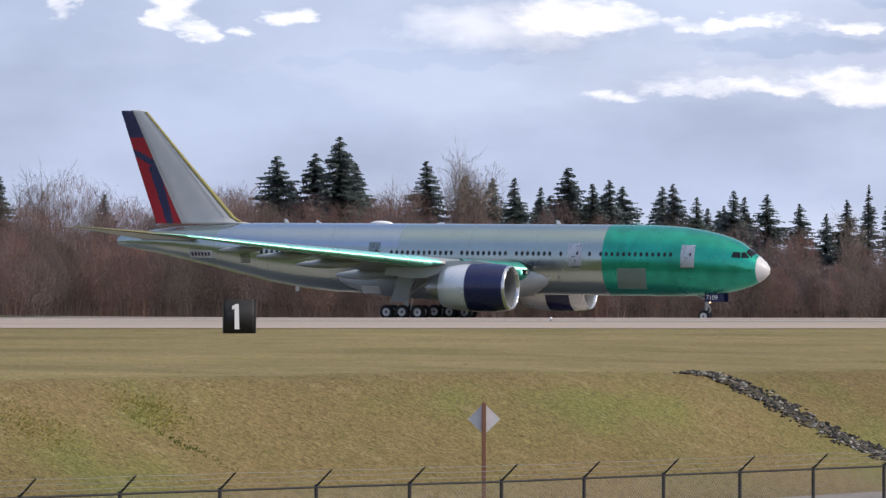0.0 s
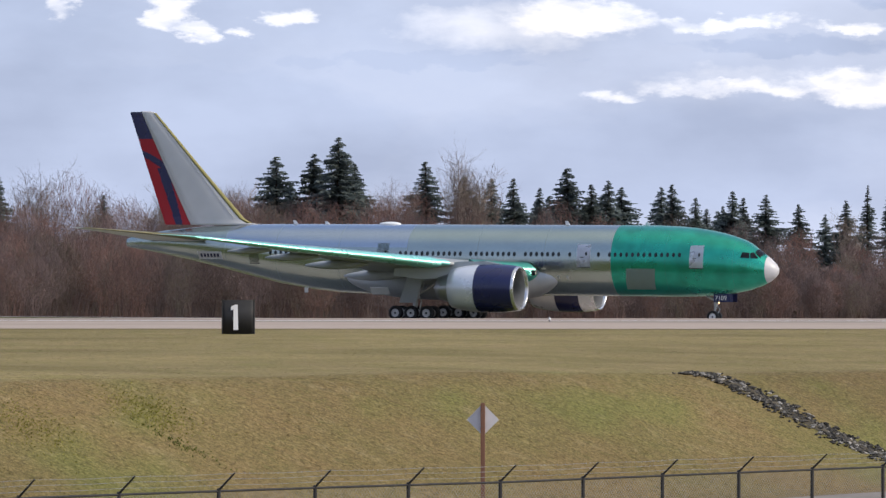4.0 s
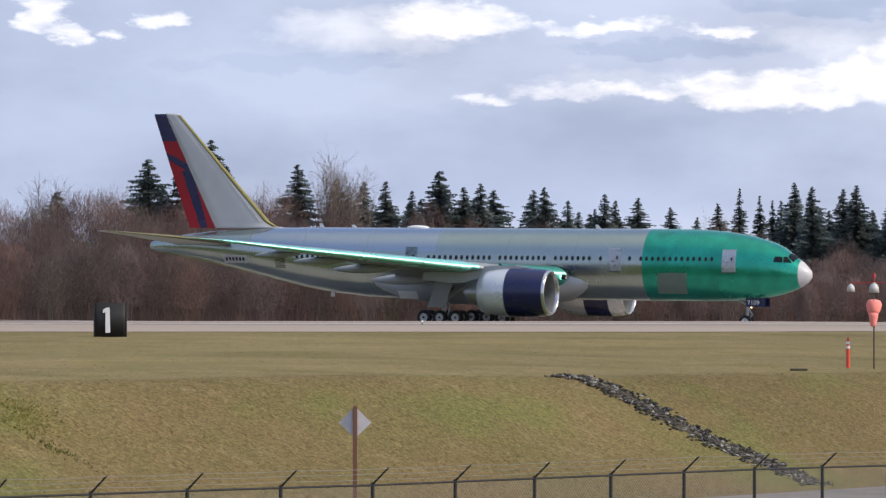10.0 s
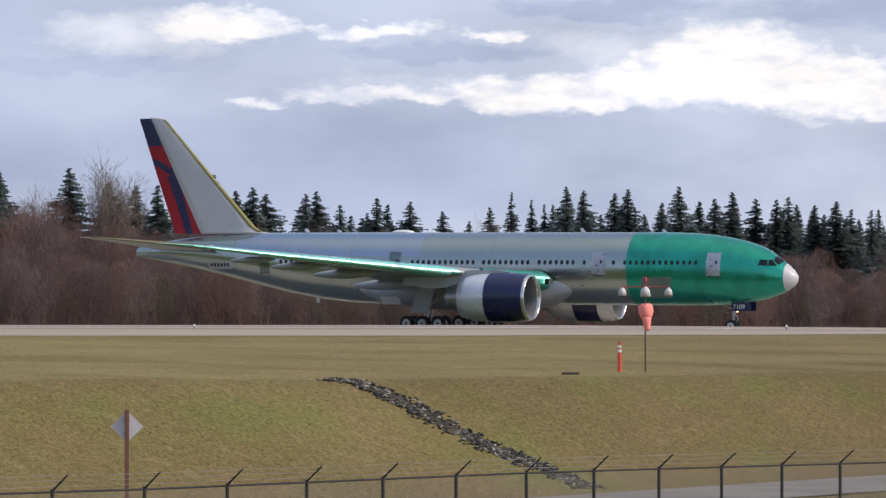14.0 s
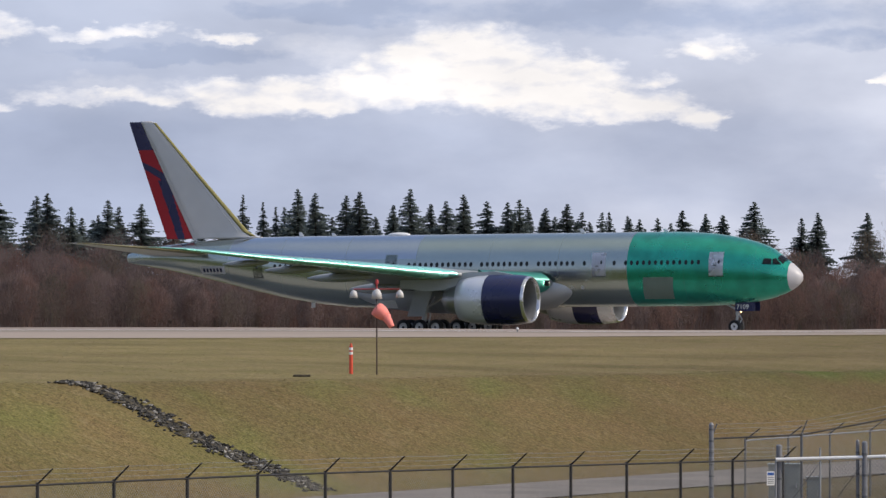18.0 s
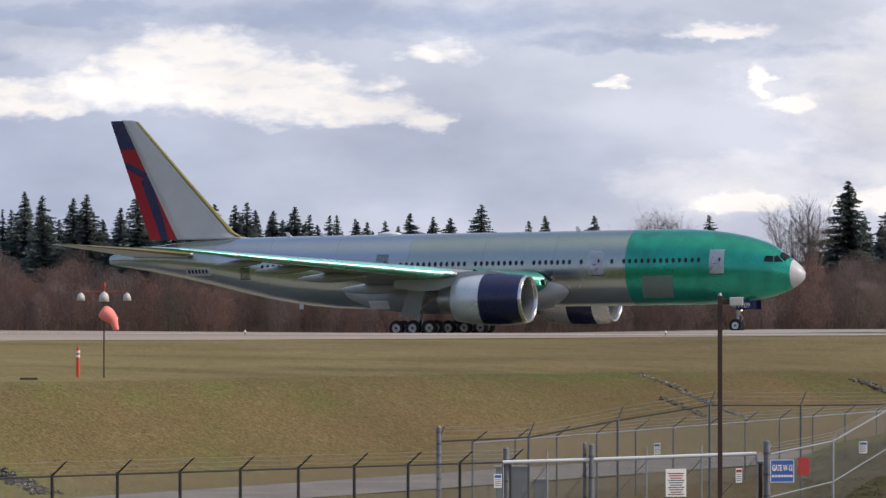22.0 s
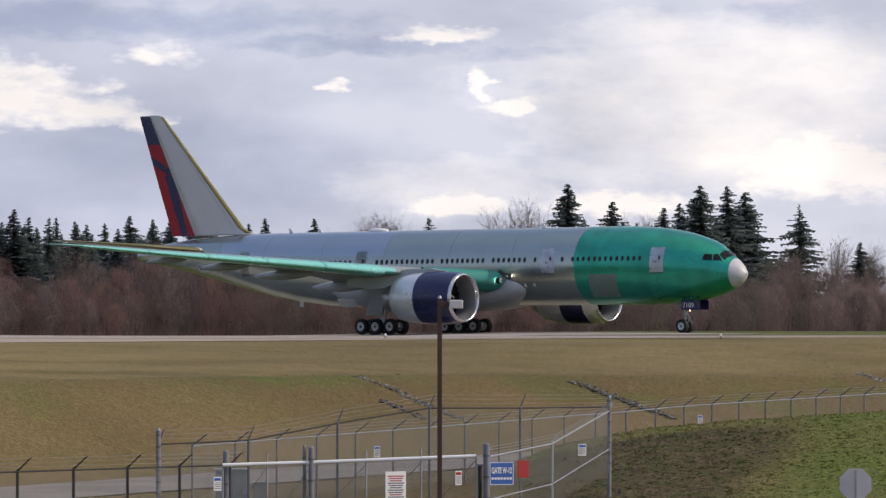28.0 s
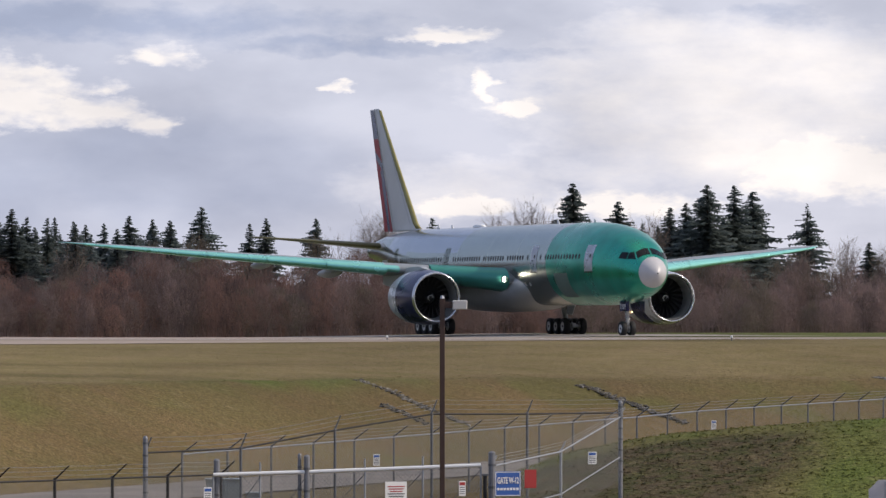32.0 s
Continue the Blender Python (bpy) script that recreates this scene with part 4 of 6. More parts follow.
# rudder, painted in navy and red fields
bm = bmesh.new()
N_Z, N_X = 100, 26
for sgn in (1, -1):
    grid = []
    for k in range(N_Z + 1):
        z = 8.35 + (18.55 - 8.35) * k / N_Z
        le, hi, te = fin_at(z)
        c = te - le
        row = []
        for i in range(N_X + 1):
            xa = hi + 0.03 + (te - hi - 0.03) * i / N_X
            row.append(bm.verts.new((NOSE - xa, sgn * fin_half((xa - le) / c) * c + sgn * 0.004, z)))
        grid.append(row)
    for k in range(N_Z):
        for i in range(N_X):
            f = (grid[k][i], grid[k][i + 1], grid[k + 1][i + 1], grid[k + 1][i])
            f = bm.faces.new(f if sgn < 0 else f[::-1])
            v, u = (k + 0.5) / N_Z, (i + 0.5) / N_X
            navy = v > 0.76 or abs(v - (0.50 + 0.13 * u ** 0.7)) < 0.05 - 0.02 * u or (u < 0.58 - 0.25 * v and v < 0.5 and u > 0.30 - 0.75 * v)
            f.material_index = 0 if navy else 1
bmesh.ops.recalc_face_normals(bm, faces=bm.faces[:])
part("rudder", bm, [M_NAVY, M_RED], plane, "rudder painted navy blue and red", True)
# aerials on the spine
for xa, h in ((45.6, 0.35), (42.5, 0.25), (19.5, 0.35), (12.0, 0.25)):
    bm = bmesh.new()
    z = body_at(xa)[1]
    vs = [bm.verts.new(p) for p in ((NOSE - xa + 0.2, 0.03, z - 0.05), (NOSE - xa - 0.25, 0.03, z - 0.05), (NOSE - xa - 0.35, 0.02, z + h), (NOSE - xa - 0.1, 0.02, z + h))]
    ws = [bm.verts.new((v.co.x, -v.co.y, v.co.z)) for v in vs]
    bm.faces.new(vs)
    bm.faces.new(ws[::-1])
    for i in range(4):
        j = (i + 1) % 4
        bm.faces.new((vs[i], ws[i], ws[j], vs[j]))
    part("aerial", bm, M_WHITE, plane)
bm = bmesh.new()
bmesh.ops.create_uvsphere(bm, u_segments=16, v_segments=8, radius=1.0)
bmesh.ops.scale(bm, vec=(1.1, 0.4, 0.24), verts=bm.verts)
bmesh.ops.translate(bm, vec=(NOSE - 36.5, 0, 8.44), verts=bm.verts)
part("antenna_fairing", bm, M_WHITE, plane, "", True)
bm = bmesh.new()
box(bm, (NOSE - 44.6, 0, 2.55), (0.35, 0.05, 0.45))
part("aerial", bm, M_WHITE, plane)

# engines
LIP, EY, EZ = 20.15, 9.62, 2.85
RAD = 40


def turned(profile, x_off=0.0):
    rings = [[(-(LIP + x) + NOSE, r * math.cos(2 * math.pi * i / RAD), r * math.sin(2 * math.pi * i / RAD)) for i in range(RAD)] for x, r in profile]
    return rings


for side in (1, -1):
    def shell(name, profile, material, parent, label="", smooth=True, off=side):
        bm = loft(turned(profile), cap=False)
        bmesh.ops.recalc_face_normals(bm, faces=bm.faces[:])
        bmesh.ops.translate(bm, vec=(0, -off * EY, EZ), verts=bm.verts)
        return part(name, bm, material, parent, label, smooth)
    cowl = shell("engine", [(0.26, 1.935), (0.5, 1.975), (0.9, 2.02), (1.4, 2.06), (1.8, 2.08), (2.6, 2.085), (3.3, 2.07), (3.68, 2.055)] if side > 0 else [(1.4, 2.06), (1.8, 2.08), (2.6, 2.085), (3.3, 2.07), (3.68, 2.055)], M_NAVY, plane, "navy blue fan cowl")
    if side < 0:
        shell("inlet_cowl", [(0.26, 1.935), (0.5, 1.975), (0.9, 2.02), (1.4, 2.06)], M_COWL, cowl, "silver-grey inlet cowl")
    shell("inlet_lip", [(0.3, 1.69), (0.1, 1.74), (0.0, 1.80), (0.02, 1.86), (0.12, 1.905), (0.26, 1.935)], M_CHROME, cowl, "polished inlet lip")
    shell("inlet_duct", [(0.3, 1.69), (0.5, 1.64), (0.8, 1.60), (1.3, 1.60), (1.55, 1.62), (1.9, 1.63)], M_DUCT, cowl)
    shell("reverser_cowl", [(3.68, 2.055), (4.2, 2.03), (4.8, 1.98), (5.6, 1.85), (6.25, 1.70), (6.25, 1.64), (5.4, 1.70)], M_COWL, cowl, "silver-grey rear cowl")
    shell("core_cowl", [(5.4, 1.45), (6.3, 1.34), (7.0, 1.16), (7.6, 0.98), (7.6, 0.92)], M_CORE, cowl, "bare metal core nozzle")
    shell("exhaust_plug", [(7.2, 0.62), (7.5, 0.52), (7.9, 0.30), (8.15, 0.03)], M_CORE, cowl)
    shell("fan_disc", [(1.9, 1.63), (1.93, 0.5)], M_DARK, cowl)
    for b in range(22):
        bm = bmesh.new()
        a0 = 2 * math.pi * b / 22
        vs = []
        for r, tw, ch in ((0.45, 0.6, 0.16), (1.0, 0.25, 0.17), (1.6, 0.0, 0.2)):
            for s_ in (-1, 1):
                a = a0 + tw * 0.35 + s_ * ch / r * 0.55
                vs.append(bm.verts.new((NOSE - LIP - 1.78 - s_ * 0.09, r * math.cos(a) - side * EY, r * math.sin(a) + EZ)))
        bm.faces.new((vs[0], vs[1], vs[3], vs[2]))
        bm.faces.new((vs[2], vs[3], vs[5], vs[4]))
        part("fan_blade", bm, M_DARK, cowl)
    sp = shell("spinner", [(1.15, 0.02), (1.25, 0.16), (1.5, 0.34), (1.8, 0.48)], M_DARK, cowl, "dark spinner with white spiral")
    bm = bmesh.new()
    for k in range(14):
        u = k / 13
        a, r = u * 4.2, 0.10 + 0.16 * u
        x = 1.20 + 0.16 * u
        box(bm, (NOSE - LIP - x + 0.02, r * math.cos(a) - side * EY, r * math.sin(a) + EZ), (0.05, 0.035, 0.035))
    part("spinner_spiral", bm, M_WHITE, cowl, "white spiral mark")
    # pylon
    rings = []
    for xa, z0, z1, hw in ((21.9, 4.75, 4.95, 0.1), (23.4, 4.3, 5.2, 0.28), (25.5, 4.0, 5.15, 0.32), (27.5, 3.7, 4.95, 0.32), (29.5, 3.6, 4.7, 0.25), (32.0, 3.9, 4.5, 0.08)):
        rings.append([(NOSE - xa, -side * EY - hw, z0), (NOSE - xa, -side * EY + hw, z0), (NOSE - xa, -side * EY + hw, z1), (NOSE - xa, -side * EY - hw, z1)])
    bm = loft(rings)
    bmesh.ops.recalc_face_normals(bm, faces=bm.faces[:])
    part("pylon", bm, M_FAIR, cowl, "grey engine pylon", False)
    # nacelle strake
    bm = bmesh.new()
    box(bm, (NOSE - LIP - 1.9, -side * EY + side * 1.55, EZ + 1.62), (1.0, 0.04, 0.4), Matrix.Rotation(0.7 * side, 4, "X"))
    part("strake", bm, M_NAVY, cowl)


# landing gear
def wheel_mesh(name, r, wid):
    bm = bmesh.new()
    prof = [(-wid / 2 * 0.9, r * 0.56), (-wid / 2, r * 0.7), (-wid / 2 * 0.96, r * 0.88), (-wid / 2 * 0.7, r * 0.98), (0, r), (wid / 2 * 0.7, r * 0.98), (wid / 2 * 0.96, r * 0.88), (wid / 2, r * 0.7), (wid / 2 * 0.9, r * 0.56)]
    rings = [[(q * math.cos(2 * math.pi * i / 28), y, q * math.sin(2 * math.pi * i / 28)) for i in range(28)] for y, q in prof]
    b = loft(rings, cap=False)
    bmesh.ops.recalc_face_normals(b, faces=b.faces[:])
    me = bpy.data.meshes.new(name)
    b.to_mesh(me)
    b.free()
    bm.free()
    me.materials.append(M_TYRE)
    me.polygons.foreach_set("use_smooth", [True] * len(me.polygons))
    rb = bmesh.new()
    for s_ in (-1, 1):
        prof = [(s_ * wid * 0.44, r * 0.57), (s_ * wid * 0.36, r * 0.5), (s_ * wid * 0.30, r * 0.3), (s_ * wid * 0.40, r * 0.22), (s_ * wid * 0.40, 0.01)]
        rings = [[(q * math.cos(2 * math.pi * i / 20), y, q * math.sin(2 * math.pi * i / 20)) for i in range(20)] for y, q in prof]
        vs = [[rb.verts.new(p) for p in ring] for ring in rings]
        for a, c in zip(vs, vs[1:]):
            for i in range(20):
                rb.faces.new((a[i], a[(i + 1) % 20], c[(i + 1) % 20], c[i]))
    bmesh.ops.recalc_face_normals(rb, faces=rb.faces[:])
    rim = bpy.data.meshes.new("rim")
    rb.to_mesh(rim)
    rb.free()
    rim.materials.append(M_RIM)
    hb = bmesh.new()
    tube(hb, (0, -wid * 0.46, 0), (0, wid * 0.46, 0), r * 0.15, n=12)
    bolts = bpy.data.meshes.new("hub")
    hb.to_mesh(bolts)
    hb.free()
    bolts.materials.append(M_DARK)
    return me, rim, bolts


MAIN_W, NOSE_W = wheel_mesh("main_wheel", 0.64, 0.50), wheel_mesh("nose_wheel", 0.54, 0.42)
WHEELS = []


def add_wheel(meshes, name, x, y, z):
    ob = new(name, meshes[0])
    ob.parent = plane
    ob.location = (x, y, z)
    for nm, me in (("rim", meshes[1]), ("hub", meshes[2])):
        o = new(nm, me)
        o.parent = ob
    WHEELS.append((ob, z))


for side in (1, -1):
    gy = -side * 5.49
    for ax in (-1.47, 0.0, 1.47):
        for dy in (-0.70, 0.70):
            add_wheel(MAIN_W, "main_wheel", ax, gy + dy, 0.64)
    bm = bmesh.new()
    tube(bm, (1.75, gy, 0.72), (-1.75, gy, 0.72), 0.17, n=10)
    for ax in (-1.47, 0.0, 1.47):
        tube(bm, (ax, gy - 0.75, 0.64), (ax, gy + 0.75, 0.64), 0.11, n=8)
    part("bogie_beam", bm, M_GEAR, plane, "grey six-wheel bogie beam")
    bm = bmesh.new()
    tube(bm, (0, gy, 0.7), (0.05, gy + side * 0.25, 2.2), 0.2, 0.22, 12)
    tube(bm, (0.05, gy + side * 0.25, 2.1), (0.1, gy + side * 0.5, 4.0), 0.30, 0.32, 12)
    tube(bm, (0.1, gy + side * 0.3, 2.2), (2.2, gy + side * 1.2, 3.7), 0.11, n=8)
    tube(bm, (0.1, gy + side * 0.3, 2.2), (0.2, gy + side * 2.4, 3.6), 0.11, n=8)
    tube(bm, (0.45, gy, 0.8), (0.55, gy + side * 0.2, 1.7), 0.07, n=6)
    tube(bm, (0.55, gy + side * 0.2, 1.7), (0.15, gy + side * 0.3, 2.3), 0.07, n=6)
    part("main_gear_leg", bm, M_GEAR, plane, "grey main gear leg with braces")
    bm = bmesh.new()
    box(bm, (0.1, gy - side * 0.62, 2.65), (1.6, 0.07, 2.3), Matrix.Rotation(side * 0.20, 4, "X"), 0.02)
    for v in bm.verts:               # raked aft towards the foot
        v.co.x += 0.42 * (v.co.z - 3.0)
    part("leg_door", bm, M_FAIR, plane, "pale grey gear leg door")
    bm = bmesh.new()
    box(bm, (-3.1, gy - side * 0.5, 2.55), (1.7, 0.06, 0.85), Matrix.Rotation(side * 0.75, 4, "X"), 0.02)
    part("gear_door", bm, M_WHITE, plane, "hanging pale grey gear door")
for dy in (-0.34, 0.34):
    add_wheel(NOSE_W, "nose_wheel", NOSE - 5.89, dy, 0.54)
gx0 = NOSE - 5.89
bm = bmesh.new()
tube(bm, (gx0, -0.4, 0.54), (gx0, 0.4, 0.54), 0.09, n=8)
tube(bm, (gx0, 0, 0.5), (gx0 + 0.1, 0, 1.6), 0.10, 0.12, 10)
tube(bm, (gx0 + 0.1, 0, 1.5), (gx0 + 0.2, 0, 2.7), 0.17, 0.18, 10)
tube(bm, (gx0 + 0.15, 0, 1.9), (gx0 - 1.3, 0, 2.6), 0.08, n=8)
tube(bm, (gx0 + 0.25, 0, 0.75), (gx0 + 0.5, 0, 1.15), 0.05, n=6)
tube(bm, (gx0 + 0.5, 0, 1.15), (gx0 + 0.2, 0, 1.6), 0.05, n=6)
part("nose_gear_leg", bm, M_GEAR, plane, "grey nose gear leg")
for dy in (-0.62, 0.62):
    bm = bmesh.new()
    box(bm, (gx0 + 1.0, dy, 2.18), (1.75, 0.05, 0.74), None, 0.02)
    d = part("nose_gear_door", bm, M_NAVY, plane, "dark navy nose gear door")
    if dy < 0:
        cu = bpy.data.curves.new("door_number", "FONT")
        cu.body, cu.size, cu.extrude, cu.align_x = "7109", 0.55, 0.004, "CENTER"
        tmp = new("tmp_text", cu)
        me = bpy.data.meshes.new_from_object(tmp)
        bpy.data.objects.remove(tmp)
        me.materials.append(M_WHITE)
        o = new("door_number", me)
        o.parent = d
        o.matrix_basis = pose(gx0 + 0.80, dy - 0.035, 1.98, 90, 0, 0)
for k, (dx, dy, dz) in enumerate(((0.32, -0.25, 1.75), (0.32, 0.25, 1.75), (0.3, -0.2, 1.35))):
    bm = bmesh.new()
    bmesh.ops.create_uvsphere(bm, u_segments=10, v_segments=6, radius=0.07)
    bmesh.ops.translate(bm, vec=(gx0 + dx, dy, dz), verts=bm.verts)
    part("taxi_light", bm, M_CHROME if k != 1 else M_TLIGHT, plane, "taxi light on the nose gear")

# ---------------------------------------------------------------- airfield things
def gz(x, y):
    return float(ground_z(x, y))


def text_mesh(name, words, size, material, parent, m, label="", squeeze=1.0, bold=0.0):
    cu = bpy.data.curves.new(name, "FONT")
    cu.body, cu.size, cu.extrude, cu.align_x = words, size, 0.003, "CENTER"
    cu.offset = bold
    tmp = new("tmp_text", cu)
    me = bpy.data.meshes.new_from_object(tmp)
    bpy.data.objects.remove(tmp)
    me.materials.append(material)
    o = new(name, me)
    o.parent = parent
    o.matrix_basis = m @ Matrix.Diagonal((squeeze, 1, 1, 1))
    if label:
        o["label"] = label
    return o


def distance_sign(x, y, rz):
    """A black box sign with slightly bowed faces and a white numeral."""
    s = empty("distance_sign", x, y, gz(x, y), rz, "black box sign with white numeral one on grass", "sign")
    w, h, d, z0 = 1.56, 1.62, 0.62, 0.02
    rings = []
    for k in range(9):
        u = k / 8 * 2 - 1
        xo, bow = u * w / 2, 0.10 * (1 - u * u)
        rings.append([(xo, -d / 2 - bow, z0), (xo, d / 2 + bow, z0), (xo, d / 2 + bow, z0 + h), (xo, -d / 2 - bow, z0 + h)])
    bm = loft(rings)
    bmesh.ops.recalc_face_normals(bm, faces=bm.faces[:])
    b = part("box", bm, M_BLACK, s, "black sign box", True)
    for xo in (-w / 2 + 0.02, w / 2 - 0.02):
        bm = bmesh.new()
        for dy in (-d / 2, d / 2):
            tube(bm, (xo, dy, -0.1), (xo, dy, z0 + h + 0.03), 0.03, n=6)
        part("end_post", bm, M_FPOST, s)
    bm = bmesh.new()
    outline = [(-0.10, 0.0), (0.13, 0.0), (0.10, 1.20), (-0.04, 1.20), (-0.22, 1.10), (-0.22, 0.93), (-0.10, 0.98)]
    front, back = [[bm.verts.new((x - 0.12, yy, z0 + 0.2 + z)) for x, z in outline] for yy in (-d / 2 - 0.112, -d / 2 - 0.09)]
    bm.faces.new(front)
    bm.faces.new(back[::-1])
    for i in range(len(outline)):
        j = (i + 1) % len(outline)
        bm.faces.new((front[i], back[i], back[j], front[j]))
    bmesh.ops.recalc_face_normals(bm, faces=bm.faces[:])
    part("numeral", bm, M_WHITE, b, "white numeral one")


sx, sy = polar(-8.44, 256)
distance_sign(sx, sy, 7.0)


def edge_light(x, y):
    s = empty("runway_edge_light", x, y, gz(x, y), 0, "small white runway edge light beside the pavement", "light", "runway edge lights")
    bm = bmesh.new()
    tube(bm, (0, 0, -0.05), (0, 0, 0.18), 0.03, n=8)
    part("stem", bm, M_GALVD, s)
    bm = bmesh.new()
    tube(bm, (0, 0, 0.16), (0, 0, 0.22), 0.07, 0.07, 10)
    tube(bm, (0, 0, 0.22), (0, 0, 0.29), 0.065, 0.02, 10)
    part("lens", bm, M_WHITE, s)
    return s


light0 = edge_light(*polar(-5.115, 310.0))
for a in (1.203, 5.69, 9.27):
    x, y = polar(a, 310.0)
    copy_thing(light0, pose(x, y, gz(x, y) + 0.02))


def marker_post(x, y):
    s = empty("marker_post", x, y, gz(x, y), 0, "orange-red plastic marker post with white bands", "post")
    bm = bmesh.new()
    tube(bm, (0, 0, -0.05), (0, 0, 0.72), 0.075, 0.07, 12)
    part("shaft", bm, M_POSTRED, s)
    for z in (0.72, 0.88):
        bm = bmesh.new()
        tube(bm, (0, 0, z), (0, 0, z + 0.10), 0.072, 0.07, 12)
        part("reflective_band", bm, M_WHITE, s, "white reflective band")
        bm = bmesh.new()
        tube(bm, (0, 0, z + 0.10), (0, 0, z + 0.16), 0.068, 0.066, 12)
        part("orange_band", bm, M_POSTRED, s)
    bm = bmesh.new()
    tube(bm, (0, 0, 1.03), (0, 0, 1.13), 0.05, 0.03, 10)
    part("cap", bm, M_POSTRED, s)


marker_post(*polar(-0.575, 198.0))

# low concrete drain inlet in the grass
x, y = polar(-1.10, 192.0)
inlet = empty("drain_inlet", x, y, gz(x, y), 1.1, "low dark drain inlet sunk in the grass", "drain inlet")
bm = bmesh.new()
box(bm, (0, 0, 0.03), (0.62, 0.5, 0.07), None, 0.015)
part("rim", bm, M_BED, inlet)
for k in range(6):
    bm = bmesh.new()
    box(bm, (-0.25 + 0.1 * k, 0, 0.072), (0.05, 0.4, 0.015))
    part("grate_bar", bm, M_BLACK, inlet)

# lit wind cone on a thin pole
wx, wy = polar(-0.30, 198.0)
wind = empty("wind_cone", wx, wy, gz(wx, wy), 0, "orange wind cone on thin pole under three hooded lamps", "wind cone")
bm = bmesh.new()
tube(bm, (0, 0, -0.05), (0, 0, 3.05), 0.028, 0.024, 8)
part("pole", bm, M_BROWN, wind, "thin rusty pole")
bm = bmesh.new()
tube(bm, (-0.86, 0, 3.16), (0.86, 0, 3.16), 0.018, n=8)
tube(bm, (0, 0, 3.0), (0, 0, 3.3), 0.03, n=8)
part("crossbar", bm, M_SRED, wind, "thin red crossbar")
for x, r in ((-0.85, 0.155), (0.0, 0.20), (0.85, 0.155)):
    bm = bmesh.new()
    prof = [(0.04, 0.20), (0.07, 0.16), (0.6, 0.10), (0.85, 0.03), (1.0, -0.13), (0.97, -0.13), (0.8, 0.02), (0.05, 0.12)]
    rings = [[(x + q * r * math.cos(2 * math.pi * i / 20), q * r * math.sin(2 * math.pi * i / 20), 2.97 + z * r / 0.15) for i in range(20)] for q, z in prof]
    bm = loft(rings)
    part("lamp_hood", bm, M_COMP, wind, "white enamel lamp hood", True)
bm = bmesh.new()
tube(bm, (0, 0, 3.3), (0, 0, 3.36), 0.04, n=10)
tube(bm, (0, 0, 3.36), (0, 0, 3.52), 0.075, 0.05, 10)
part("obstruction_light", bm, M_SRED, wind, "red obstruction light")
bm = bmesh.new()
for i in range(16):
    a, b = 2 * math.pi * i / 16, 2 * math.pi * (i + 1) / 16
    tube(bm, (0, 0.27 * math.cos(a), 2.42 + 0.27 * math.sin(a)), (0, 0.27 * math.cos(b), 2.42 + 0.27 * math.sin(b)), 0.012, n=5)
part("hoop", bm, M_GALVD, wind)


def sock_mesh(prof):
    rings = []
    for k, (x, r) in enumerate(prof):
        rings.append([(x, r * math.cos(2 * math.pi * i / 18) * (1 + 0.05 * math.sin(3 * i + k)), r * math.sin(2 * math.pi * i / 18) * (1 + 0.06 * math.cos(2 * i + k * 1.7))) for i in range(18)])
    return loft(rings)


SOCK = part("sock_mouth", sock_mesh([(-0.04, 0.26), (0.08, 0.285), (0.22, 0.27), (0.36, 0.22), (0.46, 0.18)]), M_ORANGE, wind, "limp orange cloth cone", True)
SOCK_END = part("sock_tail", sock_mesh([(-0.02, 0.185), (0.12, 0.16), (0.28, 0.13), (0.44, 0.105), (0.46, 0.09), (0.40, 0.08)]), M_ORANGE, SOCK, "hanging tail of the cloth cone", True)


def diamond_sign(x, y, top):
    z0 = gz(x, y)
    s = empty("warning_sign", x, y, z0, 4, "back of a diamond road sign on a brown wooden post", "sign")
    bm = bmesh.new()
    box(bm, (0, 0, (top - z0) / 2 - 0.2), (0.115, 0.10, top - z0 + 0.4), None, 0.008)
    part("post", bm, M_WOOD, s, "brown wooden post")
    bm = bmesh.new()
    box(bm, (0, 0.06, top - z0 - 0.44), (0.60, 0.006, 0.60), Matrix.Rotation(radians(45), 4, "Y"), 0.0)
    part("plate", bm, M_ALU, s, "bare metal back of the plate")
    for dz in (-0.62, -0.26):
        bm = bmesh.new()
        tube(bm, (0, -0.07, top - z0 + dz), (0, 0.07, top - z0 + dz), 0.012, n=6)
        part("bolt", bm, M_GALVD, s)


dx, dy_ = polar(-5.83, 141.0)
diamond_sign(dx, dy_, 2.2 - 190 * 141 / 9500)

# ---------------------------------------------------------------- fences


def chain_link(bm, a, b, za0, za1, zb0, zb1, pitch=0.10, w=0.008):
    """Diagonal wires of a panel between two posts, from the bottom to the top line."""
    a, b = Vector((a[0], a[1], 0)), Vector((b[0], b[1], 0))
    d = b - a
    L = d.length
    d.normalize()
    h = za1 - za0

    def at(u, v):
        f = u / L
        lo, hi = za0 + (zb0 - za0) * f, za1 + (zb1 - za1) * f
        return a + d * u + Vector((0, 0, lo + (hi - lo) * v / h))
    n = int((L + h) / pitch)
    for k in range(n):
        c = k * pitch
        for flip in (0, 1):
            u0, v0 = c - h, 0.0
            u1, v1 = c, h
            if u0 < 0:
                v0, u0 = -u0, 0.0
            if u1 > L:
                v1, u1 = h - (u1 - L), L
            if u1 - u0 < 0.02:
                continue
            p, q = (u0, v0), (u1, v1)
            if flip:
                p, q = (L - p[0], p[1]), (L - q[0], q[1])
            P, Q = at(*p), at(*q)
            o = Vector((0, 0, w * 0.7))
            bm.faces.new([bm.verts.new(v) for v in (P - o, Q - o, Q + o, P + o)])


